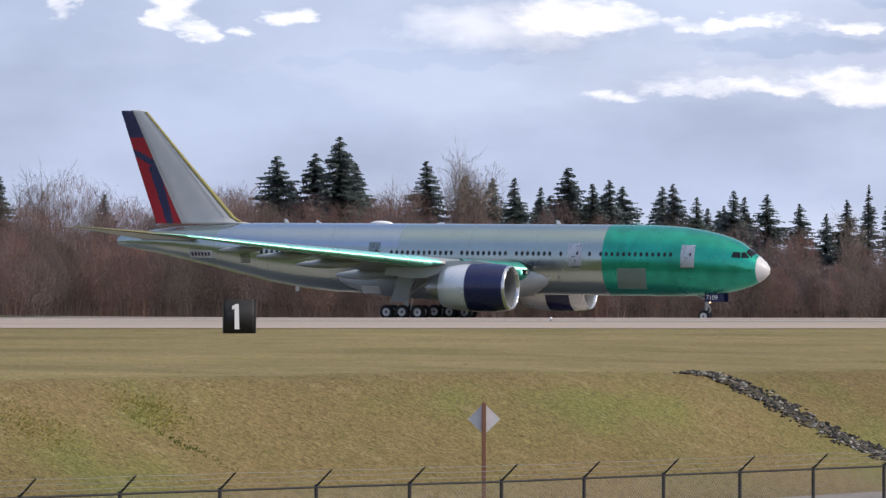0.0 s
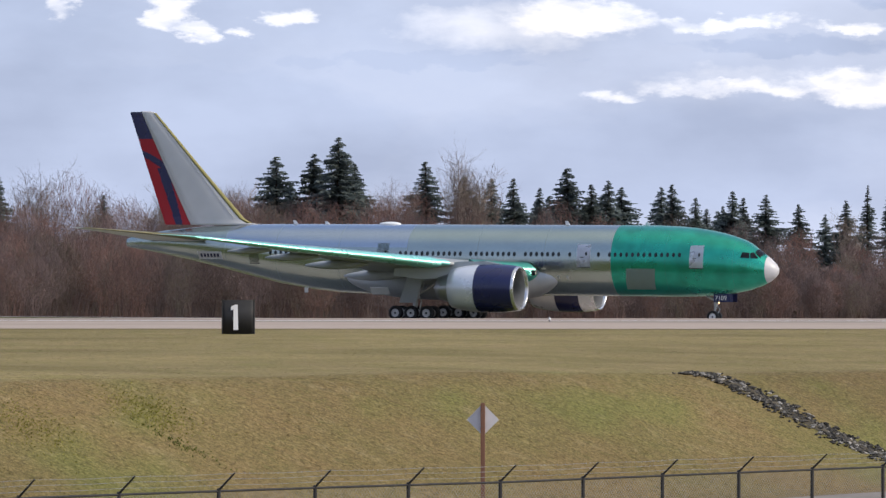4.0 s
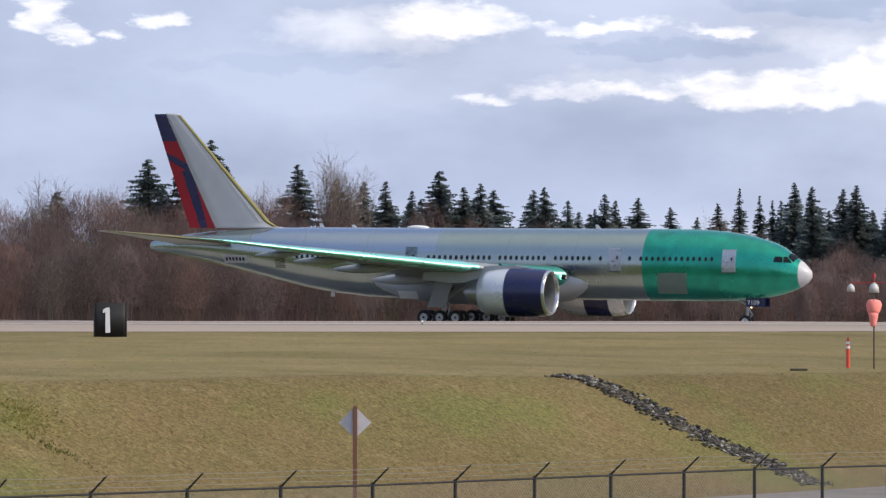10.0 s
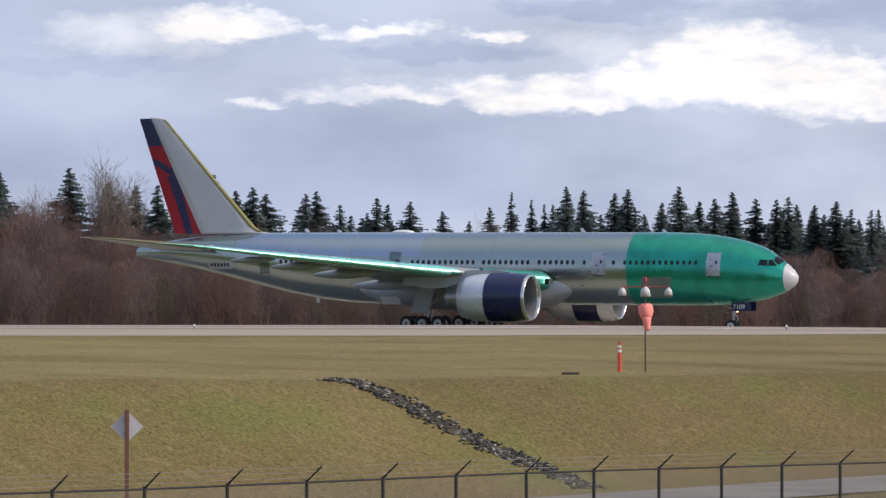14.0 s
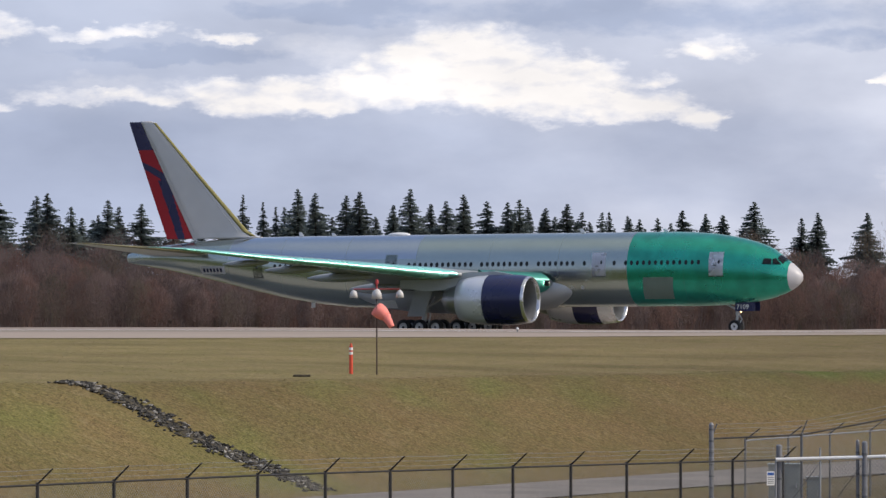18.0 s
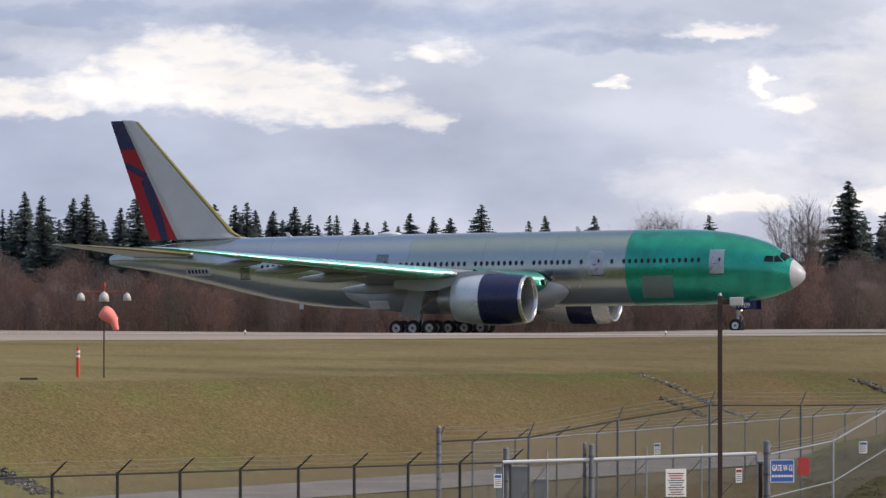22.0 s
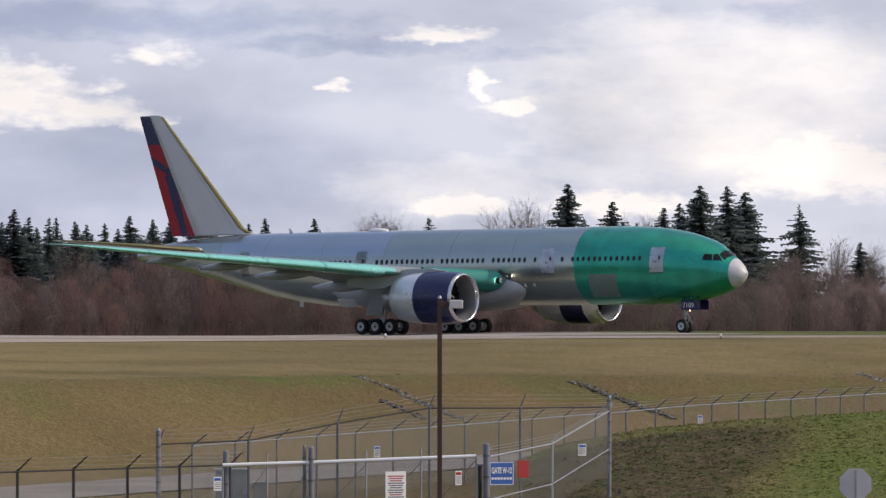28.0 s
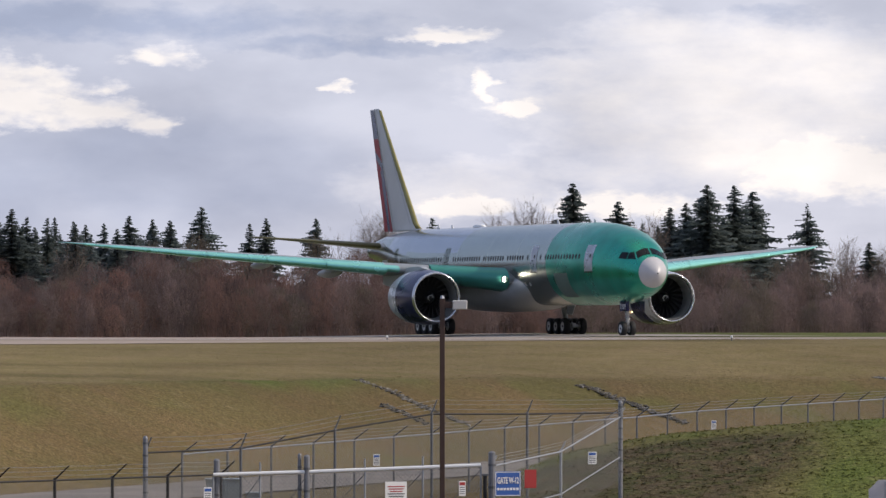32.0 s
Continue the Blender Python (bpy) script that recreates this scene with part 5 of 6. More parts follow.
def fence_line(name, posts, rails, height, label, m_post, m_rail, m_wire, arm=None, r_post=0.036, group="", low_rail=None, pitch=0.10, tall=0.0):
    """posts: places on the plan; rails: height of the top rail at each. arm: sideways and upward reach of the barbed wire arms."""
    x0, y0 = posts[0]
    f = empty(name, x0, y0, gz(x0, y0), 0, label, "fence", group)
    base = Vector((x0, y0, gz(x0, y0)))
    bw = bmesh.new()
    for i, ((x, y), zt) in enumerate(zip(posts, rails)):
        bm = bmesh.new()
        p = Vector((x, y, 0)) - Vector((base.x, base.y, 0))
        zg = gz(x, y)
        tube(bm, (p.x, p.y, zg - base.z - 0.25), (p.x, p.y, zt - base.z + 0.03 + tall), r_post, n=8)
        tube(bm, (p.x, p.y, zt - base.z + 0.03 + tall), (p.x, p.y, zt - base.z + 0.06 + tall), r_post * 1.25, r_post * 0.6, 8)
        po = part("post", bm, m_post, f)
        if arm:
            bm = bmesh.new()
            tube(bm, (p.x, p.y, zt - base.z + 0.02), (p.x + arm[0], p.y + arm[1], zt - base.z + arm[2]), 0.026, 0.018, 6)
            part("barb_arm", bm, m_post, po)
    for i in range(len(posts) - 1):
        a, b = Vector((*posts[i], rails[i])) - base, Vector((*posts[i + 1], rails[i + 1])) - base
        bm = bmesh.new()
        tube(bm, a, b, 0.024, n=6)
        part("top_rail", bm, m_rail, f)
        if low_rail:
            bm = bmesh.new()
            tube(bm, a - Vector((0, 0, low_rail)), b - Vector((0, 0, low_rail)), 0.02, n=6)
            part("mid_rail", bm, m_rail, f)
        bm = bmesh.new()
        chain_link(bm, (a.x, a.y), (b.x, b.y), a.z - height, a.z, b.z - height, b.z, pitch)
        part("chain_link", bm, m_wire, f)
        if arm:
            bm = bmesh.new()
            for k in (0.35, 0.68, 0.98):
                o = Vector((arm[0], arm[1], arm[2])) * k
                sag = Vector((0, 0, -0.02))
                m = (a + b) / 2 + o + sag
                tube(bm, a + o, m, 0.004, n=4)
                tube(bm, m, b + o, 0.004, n=4)
                for q in range(1, 20):
                    c = a + o + (b - a) * (q / 20) + sag * (1 - abs(q / 10 - 1))
                    tube(bm, c + Vector((0.0, 0, -0.022)), c + Vector((0.01, 0, 0.022)), 0.003, n=3)
            part("barbed_wire", bm, M_GALV, f)
    return f


near_posts = [(-19.72 - 1.53 * k, 103.59 - 2.64 * k) for k in (3, 2, 1)] + [(-19.72, 103.59), (-18.18, 106.23), (-16.55, 108.81), (-14.9, 111.37), (-13.23, 113.92)]
near_posts += [(-11.506 + 1.5912 * k, 116.44 + 2.602 * k) for k in range(15)]
near_rails = [float(np.interp(math.hypot(*p), [95, 105, 112, 117, 130, 143, 155], [-1.72, -1.77, -1.82, -1.87, -1.92, -2.08, -2.24])) for p in near_posts]
fence_line("perimeter_fence", near_posts, near_rails, 1.75, "dark chain-link fence topped with three barbed strands", M_FPOST, M_FPOST, M_MESH, (0.36, -0.2, 0.38), 0.042)
far_posts = [(20.68 + 1.4876 * k, 180.45 + 2.6626 * k) for k in range(-7, 17)]
far_rails = [float(np.interp(k, [-7, 0, 3, 5, 7, 9, 14, 16], [-1.9, -1.67, -1.56, -1.5, -1.40, -1.36, -1.28, -1.25])) for k in range(-7, 17)]
fence_line("far_fence", far_posts, far_rails, 1.8, "galvanised chain-link fence beyond the gate, with barbed strands", M_GALVD, M_GALV, M_MESH, (0.42, -0.2, 0.36), 0.034, pitch=0.13)

# fence that runs back from the gate and its tall corner posts
p1, p2 = polar(3.27, 152), polar(8.08, 172)
side = [polar(a, float(np.interp(a, [3.27, 4.23, 5.18, 6.16, 7.13, 8.08], [152, 155.2, 158.7, 162.6, 167.0, 172]))) for a in (3.27, 4.23, 5.18, 6.16, 7.13, 8.08)]
rail = [2.2 - e * math.hypot(*p) / 9500 for e, p in zip((237, 230, 200, 173, 173, 171), side)]
fence_line("side_fence", side, rail, 2.3, "grey chain-link fence beside the gate, dark top rail", M_GALVD, M_FPOST, M_MESH, (0.16, 0.0, 0.42), 0.04, pitch=0.12)
for (x, y), top in ((p1, 2.2 - 213 * 152 / 9500), (p2, 2.2 - 154 * 172 / 9500)):
    z = gz(x, y)
    s = empty("corner_post", x, y, z, 0, "stout galvanised corner post of the gate fence", "post", "corner posts")
    bm = bmesh.new()
    tube(bm, (0, 0, -0.3), (0, 0, top - z), 0.07, n=12)
    part("pipe", bm, M_GALVP, s)
    bm = bmesh.new()
    tube(bm, (0, 0, top - z), (0, 0, top - z + 0.07), 0.08, 0.03, 12)
    part("cap", bm, M_GALVP, s)
    for k in range(7):
        bm = bmesh.new()
        zz = top - z - 0.15 - 0.33 * k
        tube(bm, (0, 0, zz), (0, 0, zz + 0.05), 0.082, n=12)
        part("tension_band", bm, M_GALVD, s)

g1, g2, g3 = polar(3.99, 152), polar(4.90, 152), polar(6.77, 152)
panel = [g3, polar(7.47, 162), p2]
fence_line("gate_wing_fence", panel, [2.2 - 260 * 152 / 9500, 2.2 - 236 * 162 / 9500, 2.2 - 178 * 172 / 9500], 1.9, "light galvanised fence panel climbing beside the mound", M_GALV, M_GALV, M_MESH, (0.14, 0.05, 0.30), 0.04, low_rail=1.22, pitch=0.10)


def gate_leaf(a, b, z0, z1, label):
    """One swing leaf: pipe frame, uprights, brace rods and wire."""
    ax, ay = a
    g = empty("gate_leaf", ax, ay, gz(ax, ay), 0, label, "gate", "gate leaves")
    o = Vector((ax, ay, gz(ax, ay)))
    A, B = Vector((ax, ay, z0)) - o, Vector((*b, z1)) - o
    bm = bmesh.new()
    tube(bm, A, B, 0.055, n=10)
    part("top_pipe", bm, M_WHITE, g, "white painted top pipe")
    low = Vector((0, 0, 1.75))
    bm = bmesh.new()
    tube(bm, A - low, B - low, 0.035, n=8)
    part("bottom_pipe", bm, M_GALV, g)
    n = max(2, round((B - A).length / 1.4))
    for k in range(n + 1):
        c = A + (B - A) * (k / n)
        bm = bmesh.new()
        tube(bm, c - low, c + Vector((0, 0, 0.30 if 0 < k < n else 0.0)), 0.026, n=8)
        part("upright", bm, M_GALV, g)
        if k < n:
            e = A + (B - A) * ((k + 1) / n)
            bm = bmesh.new()
            tube(bm, c - low, e - Vector((0, 0, 0.1)), 0.011, n=5)
            part("brace_rod", bm, M_GALVD, g)
    bm = bmesh.new()
    chain_link(bm, (A.x, A.y), (B.x, B.y), A.z - 1.75, A.z, B.z - 1.75, B.z, 0.12)
    part("chain_link", bm, M_MESH, g)


gate_leaf((g1[0] - 0.1, g1[1] - 0.1), g2, -2.18, -2.11, "white-railed gate leaf of pipe and wire")
gate_leaf(g2, (g3[0] - 0.3, g3[1]), -2.11, -1.93, "wider white-railed gate leaf of pipe and wire")
for (x, y), top, r in ((g1, -1.80, 0.085), (g2, -1.70, 0.08), ((g2[0] - 0.19, g2[1] + 0.1), -1.66, 0.05), (g3, -1.60, 0.095)):
    z = gz(x, y)
    s = empty("gate_post", x, y, z, 0, "round galvanised gate post with domed cap", "post", "gate posts")
    bm = bmesh.new()
    tube(bm, (0, 0, -0.3), (0, 0, top - z), r, n=12)
    part("pipe", bm, M_GALVP, s)
    bm = bmesh.new()
    tube(bm, (0, 0, top - z), (0, 0, top - z + 0.05), r * 1.08, r * 0.4, 12)
    part("cap", bm, M_GALVP, s)
    for k in range(3):
        bm = bmesh.new()
        tube(bm, (0, 0, top - z - 0.35 - 0.6 * k), (0, 0, top - z - 0.29 - 0.6 * k), r * 1.15, n=12)
        part("hinge_band", bm, M_GALVD, s)
x, y = polar(6.70, 151.5)
s = empty("black_post", x, y, gz(x, y), 0, "slim black post beside the gate post", "post")
bm = bmesh.new()
tube(bm, (0, 0, -0.2), (0, 0, -2.19 - gz(x, y)), 0.055, n=10)
part("pipe", bm, M_BLACK, s)
bm = bmesh.new()
box(bm, (0, 0, -2.17 - gz(x, y)), (0.18, 0.14, 0.06), None, 0.01)
part("cap", bm, M_GALVD, s)


def notice(name, azm, dist, z, w, h, material, label, category="sign", bars=(), group="", standing=False, words=None):
    """A flat plate facing the viewer, on its fence or post; bars: (x, z, width, height, material)."""
    x, y = polar(azm, dist)
    base = gz(x, y) if standing else z - h / 2
    s = empty(name, x, y, base, 20 - azm, label, category, group)
    bm = bmesh.new()
    box(bm, (0, 0, z - base), (w, 0.012, h), None, 0.003)
    pl = part("plate", bm, material, s)
    if standing:
        bm = bmesh.new()
        for dxp in ((-w * 0.35, w * 0.35) if w > 0.4 else (0,)):
            box(bm, (dxp, 0.035, (z + h / 2 - base) / 2 - 0.1), (0.05, 0.05, z + h / 2 - base + 0.1))
        part("post", bm, M_GALVD, s)
    else:
        bm = bmesh.new()
        for dzp in (-h * 0.35, h * 0.35):
            tube(bm, (0, 0.0, z - base + dzp), (0, 0.05, z - base + dzp), 0.012, n=5)
        part("clip", bm, M_GALVD, s)
    for bx, bz, bw_, bh, bmt in bars:
        bm = bmesh.new()
        box(bm, (bx, -0.009, z - base + bz), (bw_, 0.006, bh))
        part("print", bm, bmt, pl)
    if words:
        for txt, size, zz, mt in words:
            text_mesh("lettering", txt, size, mt, pl, pose(0, -0.02, z - base + zz, 90, 0, 0), "white lettering", 0.50, 0.007)
    return s


def zel(elpx, dist):
    return 2.2 - elpx * dist / 9500


blue_bars = [(-0.27 + 0.09 * k, -0.14, 0.065, 0.065, M_WHITE) for k in range(7)] + [(0, -0.31, 0.70, 0.018, M_WHITE), (0, 0.31, 0.70, 0.018, M_WHITE), (-0.345, 0, 0.018, 0.6, M_WHITE), (0.345, 0, 0.018, 0.6, M_WHITE)]
notice("gate_sign", 6.93, 151.3, zel(289, 151.3), 0.73, 0.66, M_BLUE, "blue gate sign with white lettering on the fence", bars=blue_bars, words=[("GATE W-12", 0.235, 0.01, M_WHITE)])
notice("red_plate", 7.16, 153.6, zel(281, 153.6), 0.34, 0.5, M_SRED, "plain red plate wired beside the gate sign")
tx = [(0, 0.26 - 0.065 * k, 0.48 - 0.06 * (k % 3), 0.028, M_SRED if k in (0, 1, 2, 8) else M_GALVD) for k in range(10)]
notice("notice_board", 5.80, 150.6, zel(310, 150.6), 0.61, 0.78, M_WHITE, "white notice board with lines of red and grey print", bars=tx, standing=True)


def small_notice(azm, dist, el, w, h, label, top=M_BLUE):
    bars = [(0, h * 0.32, w * 0.82, h * 0.2, top)] + [(0, h * (0.08 - 0.14 * k), w * 0.75, h * 0.05, M_GALVD) for k in range(4)]
    notice("warning_notice", azm, dist, zel(el, dist), w, h, M_WHITE, label, bars=bars, group="small fence notices")


small_notice(3.90, 151.4, 307, 0.23, 0.39, "small white notice with blue head by the gate post")
small_notice(5.60, 161.5, 250, 0.20, 0.33, "small white notice hung on the fence wire")
small_notice(7.79, 167.0, 247, 0.27, 0.37, "small white notice with blue head on the wing fence")
small_notice(9.05, 208.6, 193, 0.2, 0.33, "small white notice on the far fence")
small_notice(6.47, 151.2, 297, 0.19, 0.40, "small white notice with red head on the gate", M_SRED)

# electrical cabinets inside the gate
for azm, w, h, d, name in ((4.05, 0.95, 2.05, 0.7, "large"), (4.36, 0.42, 1.72, 0.45, "small")):
    dist = 158.0
    x, y = polar(azm, dist)
    top = zel(283 if name == "large" else 306, dist)
    z = gz(x, y)
    s = empty("electrical_cabinet", x, y, z, -azm, "grey-green steel electrical cabinet behind the gate", "cabinet", "electrical cabinets")
    bm = bmesh.new()
    box(bm, (0, 0, (top - z) / 2), (w, d, top - z), None, 0.02)
    bd = part("body", bm, M_CABINET, s)
    bm = bmesh.new()
    box(bm, (0, 0, top - z + 0.02), (w + 0.08, d + 0.08, 0.05), None, 0.01)
    part("roof", bm, M_CABINET, s)
    for k in ((-1, 1) if w > 0.5 else (0,)):
        bm = bmesh.new()
        box(bm, (k * w / 4, -d / 2 - 0.012, (top - z) / 2), (w / 2 - 0.06 if w > 0.5 else w - 0.06, 0.02, top - z - 0.2), None, 0.006)
        dr = part("door", bm, M_CABINET, s)
        bm = bmesh.new()
        box(bm, (k * w / 4 + 0.1, -d / 2 - 0.04, (top - z) * 0.55), (0.03, 0.03, 0.14))
        part("handle", bm, M_GALV, dr)

# lamp pole with a floodlight
x, y = polar(6.27, 118.0)
z = gz(x, y)
pole = empty("lamp_pole", x, y, z, -6, "dark brown square steel lamp pole with floodlight", "lamp pole")
top = 2.2 + 21 * 118 / 9500
bm = bmesh.new()
box(bm, (0, 0, (top - z) / 2 - 0.2), (0.105, 0.105, top - z + 0.4), None, 0.01)
part("shaft", bm, M_BROWN, pole)
bm = bmesh.new()
tube(bm, (0, 0, top - z), (0, 0, top - z + 0.06), 0.05, 0.03, 8)
part("cap", bm, M_GALV, pole)
bm = bmesh.new()
box(bm, (0.12, 0, top - z - 0.13), (0.18, 0.09, 0.13), None, 0.01)
part("arm", bm, M_BROWN, pole)
bm = bmesh.new()
box(bm, (0.36, 0, top - z - 0.13), (0.30, 0.36, 0.19), None, 0.02)
part("floodlight", bm, M_COMP, pole, "grey floodlight head")

# back of a stop sign by the mound
x, y = polar(10.70, 131.0)
z = gz(x, y)
s = empty("stop_sign", x, y, z, -10, "grey bare back of an octagonal stop sign", "sign")
bm = bmesh.new()
zc = zel(307, 131) - z
vs = [(0.385 / math.cos(math.pi / 8) * math.cos(math.pi / 8 + k * math.pi / 4), 0.385 / math.cos(math.pi / 8) * math.sin(math.pi / 8 + k * math.pi / 4)) for k in range(8)]
bm = loft([[(a, 0.0, zc + b) for a, b in vs], [(a, 0.012, zc + b) for a, b in vs]])
bmesh.ops.recalc_face_normals(bm, faces=bm.faces[:])
part("plate", bm, M_ALU, s)
bm = bmesh.new()
box(bm, (0, -0.03, (zc + 0.38) / 2 - 0.1), (0.05, 0.04, zc + 0.5))
part("post", bm, M_GALV, s)

# ---------------------------------------------------------------- trees
RT = random.Random(11)


def conifer_meshes(h, spread, seed, thin=1.0, first=0.06):
    """A tapered trunk and a crown of drooping fronds in whorls."""
    rt = random.Random(seed)
    tb = bmesh.new()
    lean = rt.uniform(-0.012, 0.012)
    tube(tb, (0, 0, -0.4), (lean * h, 0, h * 0.985), 0.016 * h + 0.06, 0.02, 8)
    trunk = bpy.data.meshes.new("trunk")
    tb.to_mesh(trunk)
    tb.free()
    trunk.materials.append(M_BARK)
    vs, fs = [], []
    z = h * first
    while z < h * 0.985:
        u = z / h
        prof = (1 - u) ** 0.85 * (0.6 + 0.4 * min(1, u / 0.2)) * 1.22
        for _ in range(8 if u < 0.85 else 6):
            if rt.random() > thin:
                continue
            a = rt.uniform(0, 2 * math.pi)
            lump = 0.78 + 0.4 * noise.noise((math.cos(a) * 1.3 + seed, math.sin(a) * 1.3, z * 0.35))
            L = max(0.2, spread * prof * lump * rt.choice((0.6, 0.8, 0.92, 1.0, 1.12)) * rt.uniform(0.8, 1.08))
            dr = rt.uniform(-0.25, 0.85) * (1 - 0.5 * u)
            d = Vector((math.cos(a), math.sin(a), 0))
            sd = Vector((-d.y, d.x, 0))
            n = 4 if L < 0.9 else 6
            zz = z + rt.uniform(-1.3, 1.3) * (1 - u) + rt.uniform(-0.1, 0.1)
            for k in range(n):
                t0, t1 = k / n, (k + 1.35) / n
                p0 = d * L * t0 + Vector((lean * z, 0, zz - dr * L * t0 * (1.35 - 0.6 * t0)))
                p1 = d * L * min(t1, 1.05) + Vector((lean * z, 0, zz - dr * L * t1 * (1.35 - 0.6 * t1)))
                w = (0.17 * L * (1 - 0.7 * t0) + 0.12) * rt.uniform(0.5, 1.4)
                for sg in (-1, 1):
                    tip = (p0 * 0.35 + p1 * 0.65) + sd * sg * w + Vector((0, 0, w * rt.uniform(-0.8, 0.25)))
                    i = len(vs)
                    vs += [p0, p1 + Vector((0, 0, 0.05)), tip]
                    fs.append((i, i + 1, i + 2))
                i = len(vs)
                vs += [p0 + Vector((0, 0, 0.4 * w)), p1 + Vector((0, 0, 0.12 * w)), (p0 + p1) / 2 - Vector((0, 0, w * rt.uniform(0.4, 1.1)))]
                fs.append((i, i + 1, i + 2))
        z += (0.16 + 0.008 * h * (1 - u)) * rt.uniform(0.7, 1.3)
    crown = bpy.data.meshes.new("crown")
    crown.from_pydata([tuple(v) for v in vs], [], fs)
    crown.materials.append(M_FIR)
    return trunk, crown


FIRS = [conifer_meshes(20, 7.0, 1), conifer_meshes(20, 6.2, 2), conifer_meshes(20, 5.2, 3, 0.9, 0.1), conifer_meshes(20, 3.8, 4, 0.8, 0.2),
        conifer_meshes(20, 6.2, 5, 0.8), conifer_meshes(20, 7.2, 6, 0.55, 0.25), conifer_meshes(20, 5.6, 7)]


def fir(azm, el, kind, dist, girth=1.0):
    x, y = polar(azm, dist)
    zt = 2.2 + (el + 7) * dist / 9500
    zg = gz(x, y)
    t = new("fir_tree")
    t.matrix_basis = pose(x, y, zg - 0.2, 0, 0, RT.uniform(0, 360))
    k = (zt - zg) / 20
    for nm, me in zip(("trunk", "crown"), FIRS[kind]):
        o = new(nm, me)
        o.parent = t
        o.scale = (k * girth, k * girth, k)
    tagged(t, {0: "broad dark green fir tree at the wood's edge", 1: "dark green fir tree behind bare thicket", 2: "slim dark green fir tree behind bare thicket", 3: "thin ragged fir tree standing above the wood",
               4: "dark fir tree with loose open boughs", 5: "tall open fir with long spreading boughs", 6: "dark green fir tree in a row of firs"}[kind], "fir tree", "firs behind the airfield")


# azimuth, height of the top over eye level, kind
FIR_ROW = [(-8.02, 247, 0), (-7.65, 252, 0), (-7.39, 282, 0), (-7.21, 235, 0), (-6.43, 238, 1), (-6.05, 212, 1), (-5.75, 207, 1), (-5.49, 207, 2), (-5.21, 190, 2),
           (-4.92, 226, 0), (-4.65, 197, 1), (-4.49, 204, 1), (-4.36, 192, 1), (-3.93, 192, 1), (-3.81, 197, 1), (-3.57, 172, 2), (-3.43, 152, 2), (-3.18, 184, 2),
           (-3.04, 172, 2), (-2.81, 177, 4), (-2.47, 160, 4), (-2.18, 142, 4), (-1.96, 167, 4), (-1.74, 195, 3), (-1.51, 181, 3), (-1.37, 173, 3)]
FIR_MID = [(-1.15, 205, 6), (-0.95, 198, 6), (-0.62, 193, 6), (-0.48, 200, 6), (-0.14, 176, 1), (0.06, 205, 6), (0.26, 178, 1), (0.44, 183, 6), (0.62, 195, 6), (0.87, 183, 6),
           (1.1, 181, 6), (1.22, 185, 2), (1.51, 171, 6), (1.74, 178, 6), (1.9, 163, 2), (2.4, 150, 4), (2.57, 133, 2), (2.84, 143, 6), (3.21, 160, 6), (3.39, 158, 6), (3.72, 182, 1)]
FIR_EAST = [(4.22, 152, 2), (4.4, 162, 6), (4.94, 162, 1), (6.15, 162, 2), (7.65, 224, 0), (8.13, 192, 0), (8.64, 181, 1), (8.83, 189, 1), (9.07, 221, 0), (9.33, 219, 4),
            (9.54, 209, 0), (10.11, 187, 5), (10.74, 119, 1), (-9.0, 188, 0), (-11.0, 215, 1), (-9.9, 178, 1)]
for row in (FIR_ROW, FIR_MID, FIR_EAST):
    for a, e, k in row:
        fir(a, e, k, RT.uniform(612, 632), RT.uniform(1.15, 1.5) if k not in (3, 5) else 1.1)
# lower firs that fill the gaps between the tall ones
for k in range(46):
    a = -1.3 + 5.0 * k / 46 + RT.uniform(-0.05, 0.05)
    fir(a, RT.uniform(120, 172), RT.choice((1, 2, 6)), RT.uniform(634, 650), RT.uniform(1.0, 1.3))
for a0, a1, e0, e1, n in ((-8.2, -7.1, 165, 215, 7), (-6.2, -4.3, 150, 178, 14), (-4.0, -3.0, 135, 160, 7), (7.5, 9.7, 130, 172, 16)):
    for k in range(n):
        fir(a0 + (a1 - a0) * (k + RT.random()) / n, RT.uniform(e0, e1), RT.choice((0, 1, 6)), RT.uniform(634, 650), RT.uniform(1.0, 1.35))


